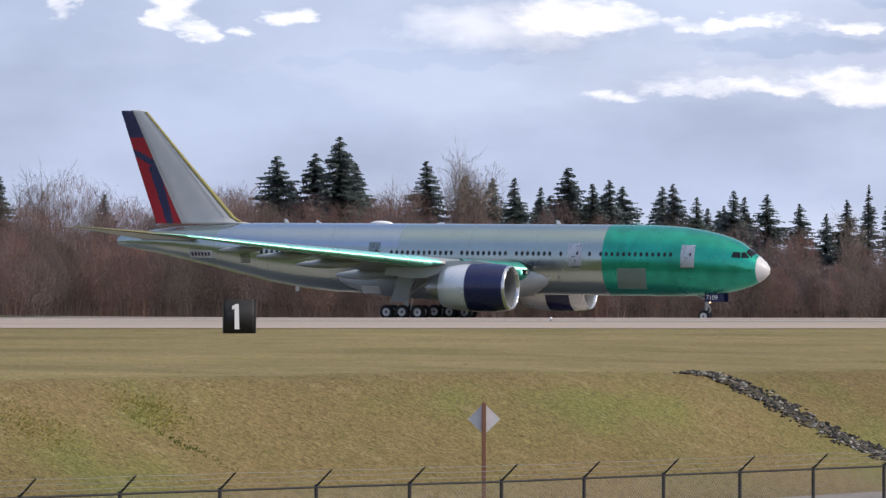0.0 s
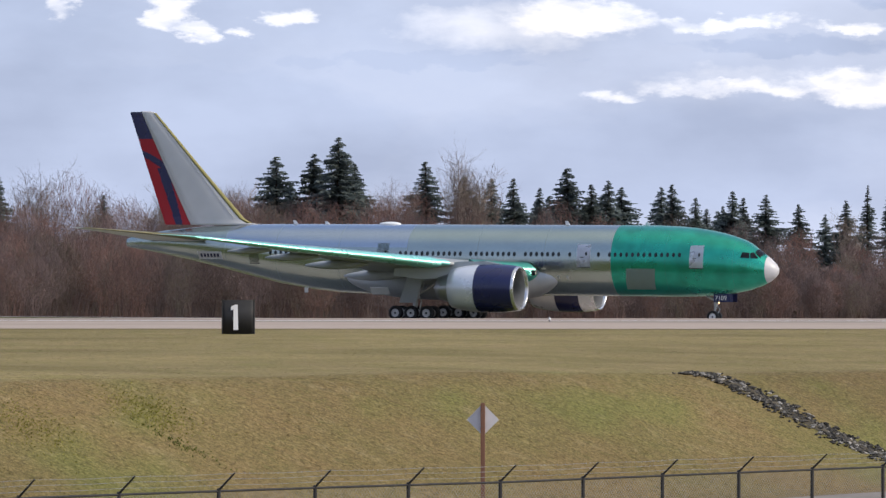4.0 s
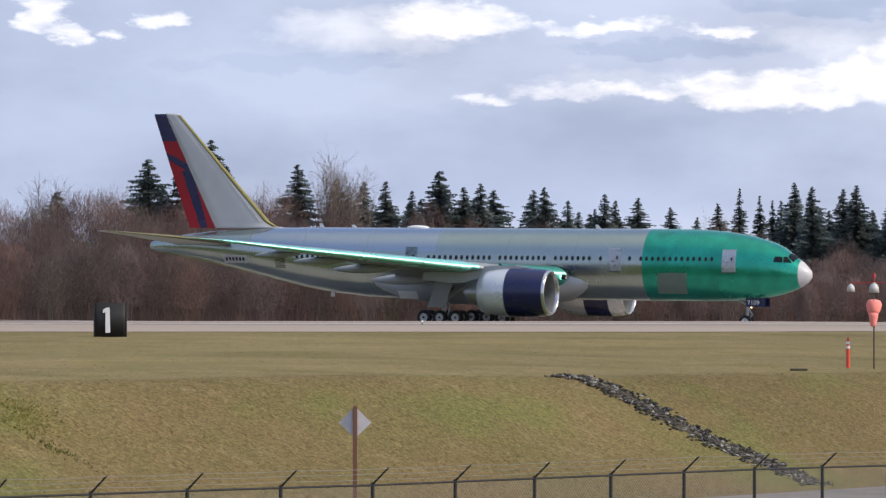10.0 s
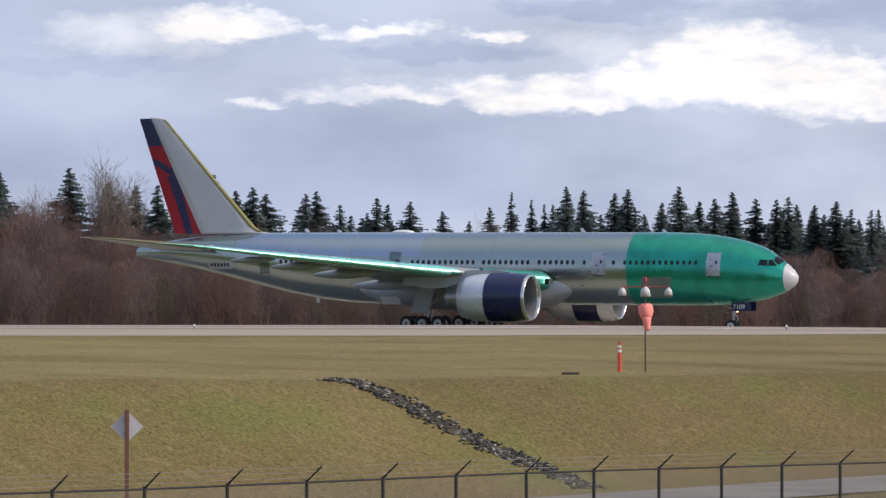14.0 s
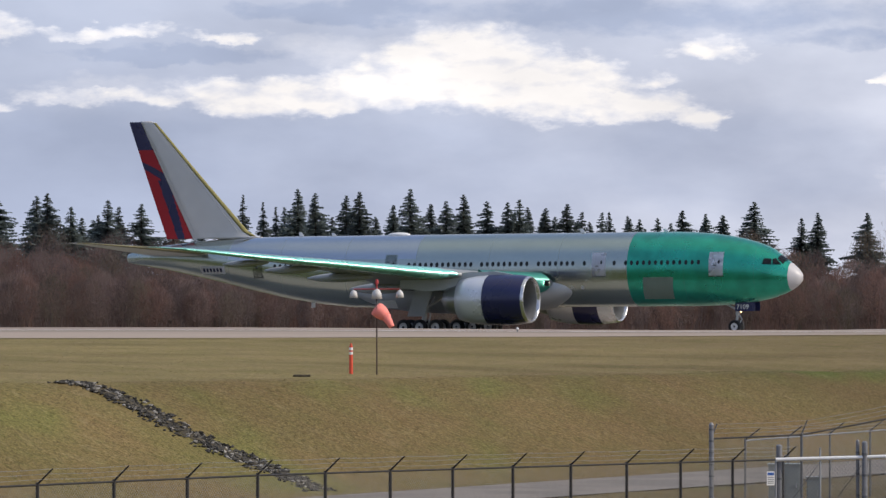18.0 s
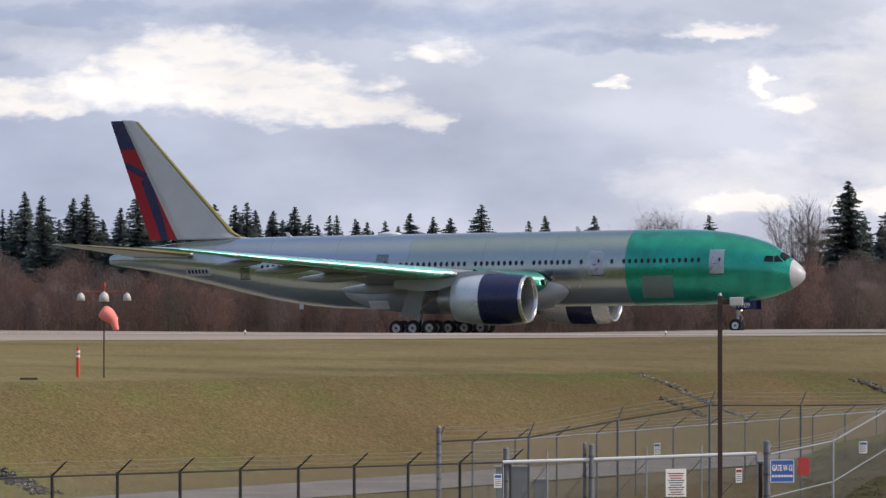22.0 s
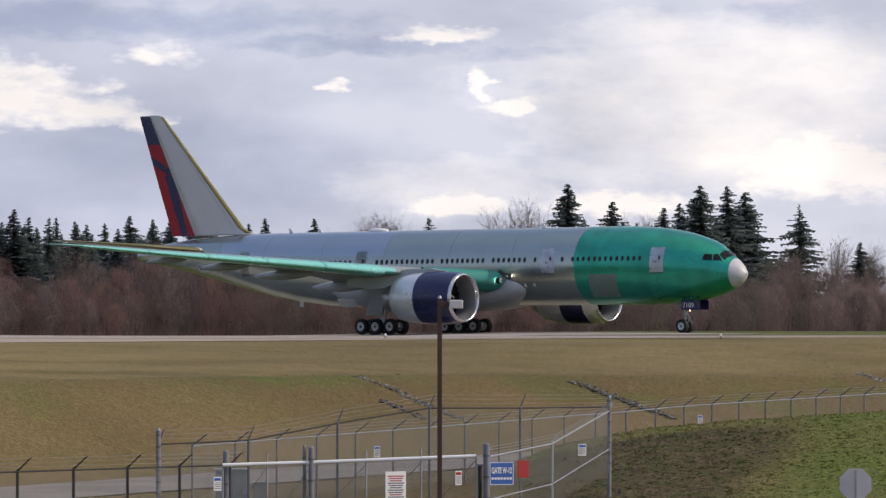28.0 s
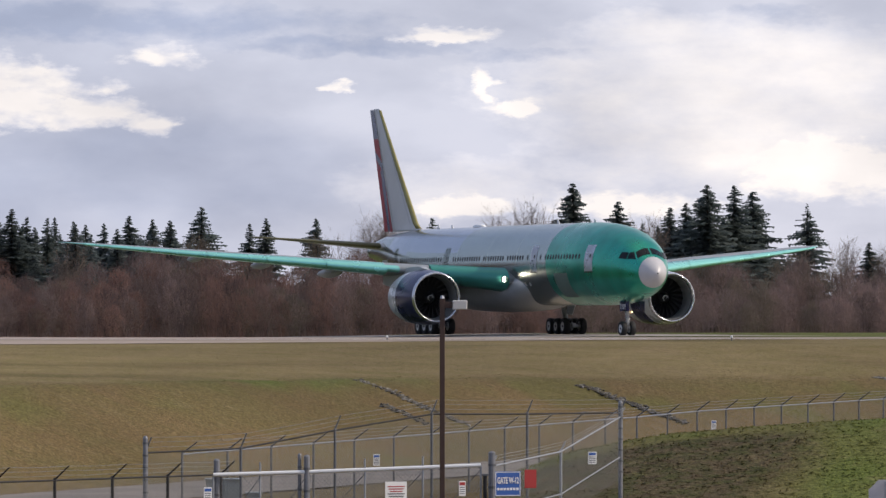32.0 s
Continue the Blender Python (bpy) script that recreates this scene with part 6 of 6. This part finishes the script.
def bare_tree_meshes(h, seed, width):
    """A trunk that forks into limbs and many fine upward twigs."""
    rt = random.Random(seed)
    tb = bmesh.new()
    limbs = []
    tube(tb, (0, 0, -0.3), (0, 0, h * 0.35), 0.012 * h + 0.05, 0.008 * h + 0.03, 7)
    vs, fs = [], []

    def twig(a, b, w):
        d = (b - a).normalized()
        o = d.orthogonal().normalized() * w
        q = d.cross(o).normalized() * w
        i = len(vs)
        vs.extend((a - o, a + o, b, a - q, a + q, b))
        fs.extend(((i, i + 1, i + 2), (i + 3, i + 4, i + 5)))
    for k in range(15):
        z = h * rt.uniform(0.15, 0.45)
        a = rt.uniform(0, 2 * math.pi)
        out = width * rt.uniform(0.08, 0.8)
        end = Vector((math.cos(a) * out, math.sin(a) * out, h * rt.uniform(0.72, 0.93)))
        mid = Vector((math.cos(a) * out * 0.55, math.sin(a) * out * 0.55, z + (end.z - z) * 0.45))
        st = Vector((0, 0, z))
        tube(tb, st, mid, 0.005 * h, 0.003 * h, 5)
        tube(tb, mid, end, 0.003 * h, 0.012, 5)
        for q in range(46):
            u = rt.random() ** 0.7
            p = st.lerp(mid, u * 2) if u < 0.5 else mid.lerp(end, u * 2 - 1)
            dv = Vector((rt.gauss(0, 1), rt.gauss(0, 1), rt.uniform(0.6, 2.0))).normalized()
            L = h * rt.uniform(0.05, 0.15)
            e = p + dv * L
            twig(p, e, 0.010)
            for r in range(7):
                u2 = rt.uniform(0.2, 1)
                p2 = p.lerp(e, u2)
                dv2 = (dv + Vector((rt.gauss(0, 0.5), rt.gauss(0, 0.5), rt.gauss(0.15, 0.4)))).normalized()
                twig(p2, p2 + dv2 * L * rt.uniform(0.3, 0.7), 0.007)
    trunk = bpy.data.meshes.new("trunk")
    tb.to_mesh(trunk)
    tb.free()
    trunk.materials.append(M_BARE)
    br = bpy.data.meshes.new("crown")
    br.from_pydata([tuple(v) for v in vs], [], fs)
    br.materials.append(M_BARE)
    return trunk, br


BARES = [bare_tree_meshes(14, 21, 3.6), bare_tree_meshes(14, 22, 4.6), bare_tree_meshes(14, 23, 2.6)]


def bare_tree(azm, el, kind, dist, girth=1.0):
    x, y = polar(azm, dist)
    zg = gz(x, y)
    t = new("bare_tree")
    t.matrix_basis = pose(x, y, zg - 0.1, 0, 0, RT.uniform(0, 360))
    k = (2.2 + el * dist / 9500 - zg) / 14
    for nm, me in zip(("trunk", "crown"), BARES[kind]):
        o = new(nm, me)
        o.parent = t
        o.scale = (k * girth, k * girth, k)
    tagged(t, "leafless grey-brown tree with fine upright twigs", "bare tree", "leafless trees")


for a, e, k in ((-6.08, 264, 0), (-8.43, 210, 2), (-6.83, 204, 1), (-6.95, 198, 2), (-10.51, 230, 0), (-9.2, 214, 1),
                (5.57, 184, 2), (5.75, 176, 2), (7.25, 196, 1), (7.05, 186, 1), (8.25, 172, 0), (8.46, 168, 1), (10.5, 130, 1), (10.9, 120, 0), (11.3, 126, 1), (-1.95, 150, 0), (2.3, 122, 1), (5.3, 140, 0), (0.9, 118, 2), (10.0, 120, 2), (-5.95, 240, 0)):
    bare_tree(a, e, k, RT.uniform(604, 612), RT.uniform(0.85, 1.1))

# thicket of leafless alder along the edge of the field
TOP_AZ = [-14, -11, -9.9, -9.2, -8.3, -6.8, -5.9, -4.2, -3.8, -2.6, -1.8, 0.95, 2.0, 2.7, 3.2, 4.0, 4.6, 5.3, 5.9, 7.6, 10.3, 10.8, 14]
TOP_EL = [208, 212, 208, 202, 186, 164, 160, 138, 132, 117, 100, 92, 78, 92, 120, 116, 108, 112, 116, 106, 84, 78, 70]
rs = np.random.RandomState(5)


def lumpy(a):
    """How high the thicket reaches here, as a share of its usual height."""
    return 1 + 0.13 * noise.noise((a * 2.3, 0, 0)) + 0.12 * noise.noise((a * 7.1, 4, 0))


TONES = np.array([(1.18, 0.92, 0.84), (1.0, 0.96, 0.96), (0.86, 0.90, 0.78), (1.25, 1.16, 1.16), (0.92, 0.78, 0.76), (0.74, 0.70, 0.72)])
tri, tone = [], []


def strokes(a, b, w):
    """Thin tapering twigs from the points a to the points b, turned at random."""
    d = b - a
    o = np.cross(d, rs.normal(0, 1, d.shape))
    o *= (np.asarray(w) / np.maximum(np.linalg.norm(o, axis=1), 1e-6))[:, None]
    tri.append(np.stack([a - o, a + o, b], 1))


for k in range(720):
    a = -12.4 + 25.2 * (k + rs.rand()) / 720
    dist = rs.uniform(548, 604)
    x, y = polar(a, dist)
    zg = gz(x, y)
    full = (2.2 + np.interp(a, TOP_AZ, TOP_EL) * dist / 9500 - zg) * lumpy(a)
    H = full * (0.55 + 0.50 * (dist - 548) / 56) * rs.uniform(0.85, 1.12) * np.interp(a, [-9.4, -8.4, -7.2], [0.96, 1.06, 1.0])
    W = H * rs.uniform(0.22, 0.36)
    base, n = np.array((x, y, zg)), 1350
    # a dome of fine twigs on rising limbs
    th, up = rs.uniform(0, 6.283, n), rs.uniform(-0.95, 1, n)
    rad = np.sqrt(np.maximum(1 - up ** 2, 0)) * rs.uniform(0.55, 1.0, n)
    rad *= 1 + 0.35 * np.sin(th * 3 + k) * np.cos(up * 4 + k)
    tip = base + np.stack([np.cos(th) * rad * W, np.sin(th) * rad * W * 0.8, H * (0.60 + 0.38 * up * rs.uniform(0.8, 1.04, n))], -1)
    L = rs.uniform(0.06, 0.16, n)[:, None]
    root = base + np.array((0, 0, H * 0.22))
    strokes(tip + (root - tip) * L + rs.normal(0, 0.03 * H, (n, 3)), tip, rs.uniform(0.010, 0.026, n))
    m = 16
    strokes(base + rs.normal(0, 0.25, (m, 3)) * (1, 1, 0), tip[:m] * 0.85 + root * 0.15, rs.uniform(0.025, 0.05, m))
    # suckers and brush at the foot
    q = 60
    foot = base + np.stack([rs.normal(0, W, q), rs.normal(0, W, q), np.zeros(q)], -1)
    strokes(foot, foot + np.stack([rs.normal(0, 0.5, q), rs.normal(0, 0.5, q), H * rs.uniform(0.1, 0.35, q)], -1), rs.uniform(0.012, 0.025, q))
    # right of 7.6 degrees only the greyer tones, haze painted into the hue
    hue = TONES[rs.choice(6, p=(0.22, 0.28, 0.12, 0.12, 0.16, 0.1) if a < 7.6 else (0.0, 0.4, 0.3, 0.3, 0.0, 0.0))] * rs.uniform(0.8, 1.2)
    tone.append(np.repeat(np.append(hue, 1.0)[None], (n + m + q) * 3, 0))
tri = np.concatenate(tri).reshape(-1, 3)
thicket = arrays("thicket", tri, np.arange(len(tri)).reshape(-1, 3).tolist(), M_TWIG)
at = thicket.data.attributes.new("tone", "FLOAT_COLOR", "POINT")
at.data.foreach_set("color", np.concatenate(tone).astype(np.float32).ravel())
tagged(thicket, "red-brown leafless alder thicket along the field edge", "thicket", kind="stuff")
# brush backing sheet that closes the thicket, shade between stems painted dark
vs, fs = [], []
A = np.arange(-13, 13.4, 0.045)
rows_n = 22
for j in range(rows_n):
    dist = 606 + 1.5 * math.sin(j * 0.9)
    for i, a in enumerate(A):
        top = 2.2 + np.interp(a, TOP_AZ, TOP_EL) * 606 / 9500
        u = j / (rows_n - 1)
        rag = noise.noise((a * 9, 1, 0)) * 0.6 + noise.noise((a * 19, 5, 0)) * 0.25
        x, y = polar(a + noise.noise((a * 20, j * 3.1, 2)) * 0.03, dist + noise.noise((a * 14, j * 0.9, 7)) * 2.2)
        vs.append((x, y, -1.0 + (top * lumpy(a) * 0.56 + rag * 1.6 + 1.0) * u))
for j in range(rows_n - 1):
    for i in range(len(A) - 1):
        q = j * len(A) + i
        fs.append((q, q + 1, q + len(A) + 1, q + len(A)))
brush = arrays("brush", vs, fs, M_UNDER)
tagged(brush, "brush backing sheet behind the bare stems, gap shade painted dark", "brush", kind="stuff")

# ---------------------------------------------------------------- rock-lined drains
RR = random.Random(3)
ROCKS = []
for k in range(8):
    bm = bmesh.new()
    bmesh.ops.create_icosphere(bm, subdivisions=1, radius=0.5)
    for v in bm.verts:
        v.co *= 1 + RR.uniform(-0.28, 0.2)
        v.co.x *= 1.6
        v.co.z *= 0.62
    me = bpy.data.meshes.new("stone")
    bm.to_mesh(me)
    bm.free()
    me.materials.append(M_ROCK)
    ROCKS.append(me)


def drain(path, n, half, size, label):
    x0, y0 = path[0]
    d = empty("rock_drain", x0, y0, gz(x0, y0), 0, label, "drain", "rock drains")
    o = Vector((x0, y0, gz(x0, y0)))
    bv, bf = [], []
    for i, (p, q) in enumerate(zip(path, path[1:])):
        for k in range(8):
            c = Vector(p).lerp(Vector(q), k / 8)
            t = (Vector(q) - Vector(p)).normalized()
            for sg in (-1, 0, 1):
                e = c + Vector((-t.y, t.x)) * sg * half * RR.uniform(0.3, 0.75)
                bv.append(Vector((e.x, e.y, gz(e.x, e.y) + (0.05 if sg == 0 else 0.015))) - o)
    for i in range(len(bv) // 3 - 1):
        for k in (0, 1):
            bf.append((3 * i + k, 3 * i + k + 1, 3 * i + k + 4, 3 * i + k + 3))
    bed = arrays("drain_bed", bv, bf, M_BED)
    bed.parent = d
    seg = [math.dist(a, b) for a, b in zip(path, path[1:])]
    total = sum(seg)
    for k in range(n):
        s = (k + RR.random()) / n * total
        i = 0
        while i < len(seg) - 1 and s > seg[i]:
            s -= seg[i]
            i += 1
        a, b = Vector(path[i]), Vector(path[i + 1])
        p = a.lerp(b, s / seg[i])
        t = (b - a).normalized()
        off = max(-1, min(1, RR.gauss(0, 0.5))) * half
        p = p + Vector((-t.y, t.x)) * off
        r = size * RR.uniform(0.35, 1.0)
        st = new("stone", RR.choice(ROCKS))
        st.parent = d
        st.matrix_basis = Matrix.Translation(Vector((p.x, p.y, gz(p.x, p.y) + r * 0.16)) - o) @ pose(0, 0, 0, RR.uniform(-25, 25), RR.uniform(-25, 25), RR.uniform(0, 360)) @ Matrix.Diagonal((r, r, r, 1))
    rubble(d, path, n * 4, half, size * 0.62)


def rubble(d, path, n, half, size):
    """Small broken stones between the larger ones, joined into one part."""
    vs, fs = [], []
    o = d.matrix_basis.translation
    for k in range(n):
        u = RR.random() * (len(path) - 1)
        i = int(u)
        a, b = Vector(path[i]), Vector(path[i + 1])
        t = (b - a).normalized()
        p = a.lerp(b, u - i) + Vector((-t.y, t.x)) * max(-1.25, min(1.25, RR.gauss(0, 0.55))) * half
        r, q = size * RR.uniform(0.3, 1.0), RR.uniform(0, 6.28)
        c = Vector((p.x, p.y, gz(p.x, p.y) + r * 0.2)) - o
        j = len(vs)
        for s, w in ((1.5, 0), (0.9, 1.57), (1.3, 3.14), (0.8, 4.71)):
            vs.append(c + Vector((math.cos(q + w) * r * s, math.sin(q + w) * r * s, RR.uniform(-0.2, 0.3) * r)))
        vs.append(c + Vector((RR.uniform(-0.3, 0.3) * r, RR.uniform(-0.3, 0.3) * r, r * RR.uniform(0.5, 1.0))))
        vs.append(c - Vector((0, 0, r * 0.5)))
        for w in range(4):
            fs.append((j + w, j + (w + 1) % 4, j + 4))
            fs.append((j + (w + 1) % 4, j + w, j + 5))
    ob = tagged(arrays("rubble", vs, fs, M_ROCK), kind="stuff")
    ob.parent = d


drain([(-11.3, 174.6), (-9.34, 174.0), (-8.02, 173.06), (-6.71, 172.12), (-5.26, 171.92), (-3.81, 171.71), (-2.6, 170.9)], 300, 0.85, 0.17, "grey rock-lined drain down the grass bank")
drain([(22.0, 234.1), (23.53, 232.81), (24.38, 231.47), (25.54, 230.84), (26.51, 230.73)], 50, 0.42, 0.17, "narrow rock-lined drain, half overgrown")
drain([(22.67, 229.13), (23.58, 228.54), (24.49, 227.94)], 20, 0.45, 0.16, "short scatter of drain rocks on the bank")
drain([(33.4, 246.8), (34.67, 244.81), (36.03, 243.35), (37.5, 242.2)], 60, 0.38, 0.18, "narrow dark rock drain on the bank")
drain([(49.04, 258.64), (49.87, 256.7)], 20, 0.3, 0.18, "short rock drain near the crest")

# ---------------------------------------------------------------- grass tufts
rg = np.random.RandomState(8)


def tufts(name, n, pick, h0, h1, width, material, label, blades=3):
    px, py = pick(n)
    pz = ground_z(px, py) + hummocks(px, py)
    m = len(px)
    V = np.zeros((m, blades, 3, 3))
    for b in range(blades):
        a = rg.uniform(0, math.pi, m)
        h = rg.uniform(h0, h1, m) * rg.uniform(0.5, 1, m)
        w = width * rg.uniform(0.5, 1.3, m)
        ox, oy = rg.normal(0, width, m), rg.normal(0, width, m)
        a = a * 2
        V[:, b, 0] = np.stack([px + ox - np.sin(a) * w, py + oy + np.cos(a) * w, pz + 0.005 + 0 * h], -1)
        V[:, b, 1] = np.stack([px + ox + np.sin(a) * w, py + oy - np.cos(a) * w, pz + 0.005 + 0 * h], -1)
        V[:, b, 2] = np.stack([px + ox + np.cos(a) * h * 2.6, py + oy + np.sin(a) * h * 2.6, pz + h * 0.45], -1)
    ob = arrays(name, V.reshape(-1, 3), np.arange(m * blades * 3).reshape(-1, 3).tolist(), material)
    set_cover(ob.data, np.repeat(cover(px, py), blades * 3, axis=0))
    return tagged(ob, label, "grass", kind="stuff")


def on_bank(n):
    x = rg.uniform(-36, 56, n)
    return x, toe_y(x) + rg.uniform(-1.5, 21, n)


def on_field(n):
    a, d = rg.uniform(-11.5, 12, n), np.sqrt(rg.uniform(150 ** 2, 279 ** 2, n))
    x, y = d * np.sin(np.radians(a)), d * np.cos(np.radians(a))
    keep = (y > toe_y(x) + 17) & (y < 279)
    return x[keep], y[keep]


def on_flat(n):
    x = rg.uniform(-36, 50, n)
    y = toe_y(x) - rg.uniform(9, 70, n)
    keep = (y > 95)
    return x[keep], y[keep]


tufts("bank_grass", 18000, on_bank, 0.015, 0.045, 0.03, M_BLADE, "short dry olive grass covering the bank")
tufts("field_grass", 12000, on_field, 0.015, 0.05, 0.03, M_BLADE, "straw-coloured mown grass beside the runway")
tufts("verge_grass", 9000, on_flat, 0.03, 0.09, 0.04, M_BLADE, "rough grass round the gate and mound")


def on_mound(n):
    a, d = np.radians(rg.uniform(7.0, 11.6, n)), rg.uniform(169, 187, n)
    return d * np.sin(a), d * np.cos(a)


tufts("mound_turf", 3500, on_mound, 0.03, 0.08, 0.035, M_BLADE, "clumped brown and green turf over the mound")


def upright(name, n, pick, h0, h1, width, material, label):
    """Standing clumps of coarse grass."""
    px, py = pick(n)
    pz = ground_z(px, py) + hummocks(px, py)
    a, h = rg.uniform(0, 6.283, n), rg.uniform(h0, h1, n)
    V = np.zeros((n, 3, 3))
    for i, s in ((0, -1), (1, 1)):
        V[:, i] = np.stack([px + s * np.cos(a) * width, py + s * np.sin(a) * width, pz - 0.03], -1)
    V[:, 2] = np.stack([px + rg.normal(0, 0.06, n), py + rg.normal(0, 0.06, n), pz + h], -1)
    ob = arrays(name, V.reshape(-1, 3), np.arange(n * 3).reshape(-1, 3).tolist(), material)
    if material is M_BLADE:
        set_cover(ob.data, np.repeat(cover(px, py), 3, axis=0))
    return tagged(ob, label, "grass", kind="stuff")


def gully(n):
    u = np.clip(rg.normal(0.66, 0.13, n), 0.1, 1)
    return -25.9 + 4.6 * u + rg.normal(0, 0.10, n), 143.75 - 1.2 * u + rg.normal(0, 0.2, n) + 0.15 * np.sin(u * 17)


def moss(n):
    k = rg.rand(n) < 0.6
    return np.where(k, -23.9, -26.1) + rg.normal(0, 0.65, n), np.where(k, 144.6, 139.0) + rg.normal(0, 0.8, n)


upright("gully_edge", 160, gully, 0.03, 0.08, 0.04, M_CRESTG, "dark eroded gully edge in the bank")
upright("moss_clumps", 2200, moss, 0.02, 0.05, 0.035, M_MOSS, "yellow-green clumps of fresh grass on the bank")


def mound_clumps(n):
    a, d = np.radians(rg.uniform(7.2, 11.5, n)), rg.uniform(171, 186, n)
    return d * np.sin(a), d * np.cos(a)


upright("mound_clumps", 1500, mound_clumps, 0.03, 0.07, 0.05, M_BLADE, "rough standing turf clumps on the mound")


# ---------------------------------------------------------------- what moves
def motions():
    walk(plane, [(t, pose(x, y, z, 0, p, h)) for t, x, y, z, p, h in TAXI])
    # the wheels roll by the way that the aircraft has gone
    ts = np.array([r[0] for r in TAXI])
    way = np.concatenate(([0], np.cumsum(np.hypot(np.diff([r[1] for r in TAXI]), np.diff([r[2] for r in TAXI])))))
    for ob, r in WHEELS:
        place = ob.location.copy()
        walk(ob, [(k / 10, pose(place.x, place.y, place.z, 0, math.degrees(float(np.interp(k / 10, ts, way)) / r), 0)) for k in range(0, 321)])

    # the wind cone swings and lifts: seconds, turn about the pole, droop of the mouth, further droop of the tail
    sway = [(0, -95, 70, 12), (6, -90, 66, 14), (10.5, -100, 66, 16), (12, -110, 58, 16), (13.5, -85, 72, 10), (14.5, -70, 68, 14), (16.5, -95, 62, 18), (17.5, -20, 42, 20), (18.5, -12, 32, 24),
            (19.5, 0, 24, 26), (20.5, 2, 16, 26), (21.5, -15, 28, 32), (22.0, -25, 34, 38), (22.5, -55, 52, 24), (23, -95, 62, 14), (26, -70, 66, 12), (29, -40, 50, 20), (32, -80, 64, 14)]
    walk(SOCK, [(t, pose(0, 0, 2.42, 0, d, a)) for t, a, d, e in sway])
    walk(SOCK_END, [(t, pose(0.44, 0, 0, 0, e, 0)) for t, a, d, e in sway])


motions()
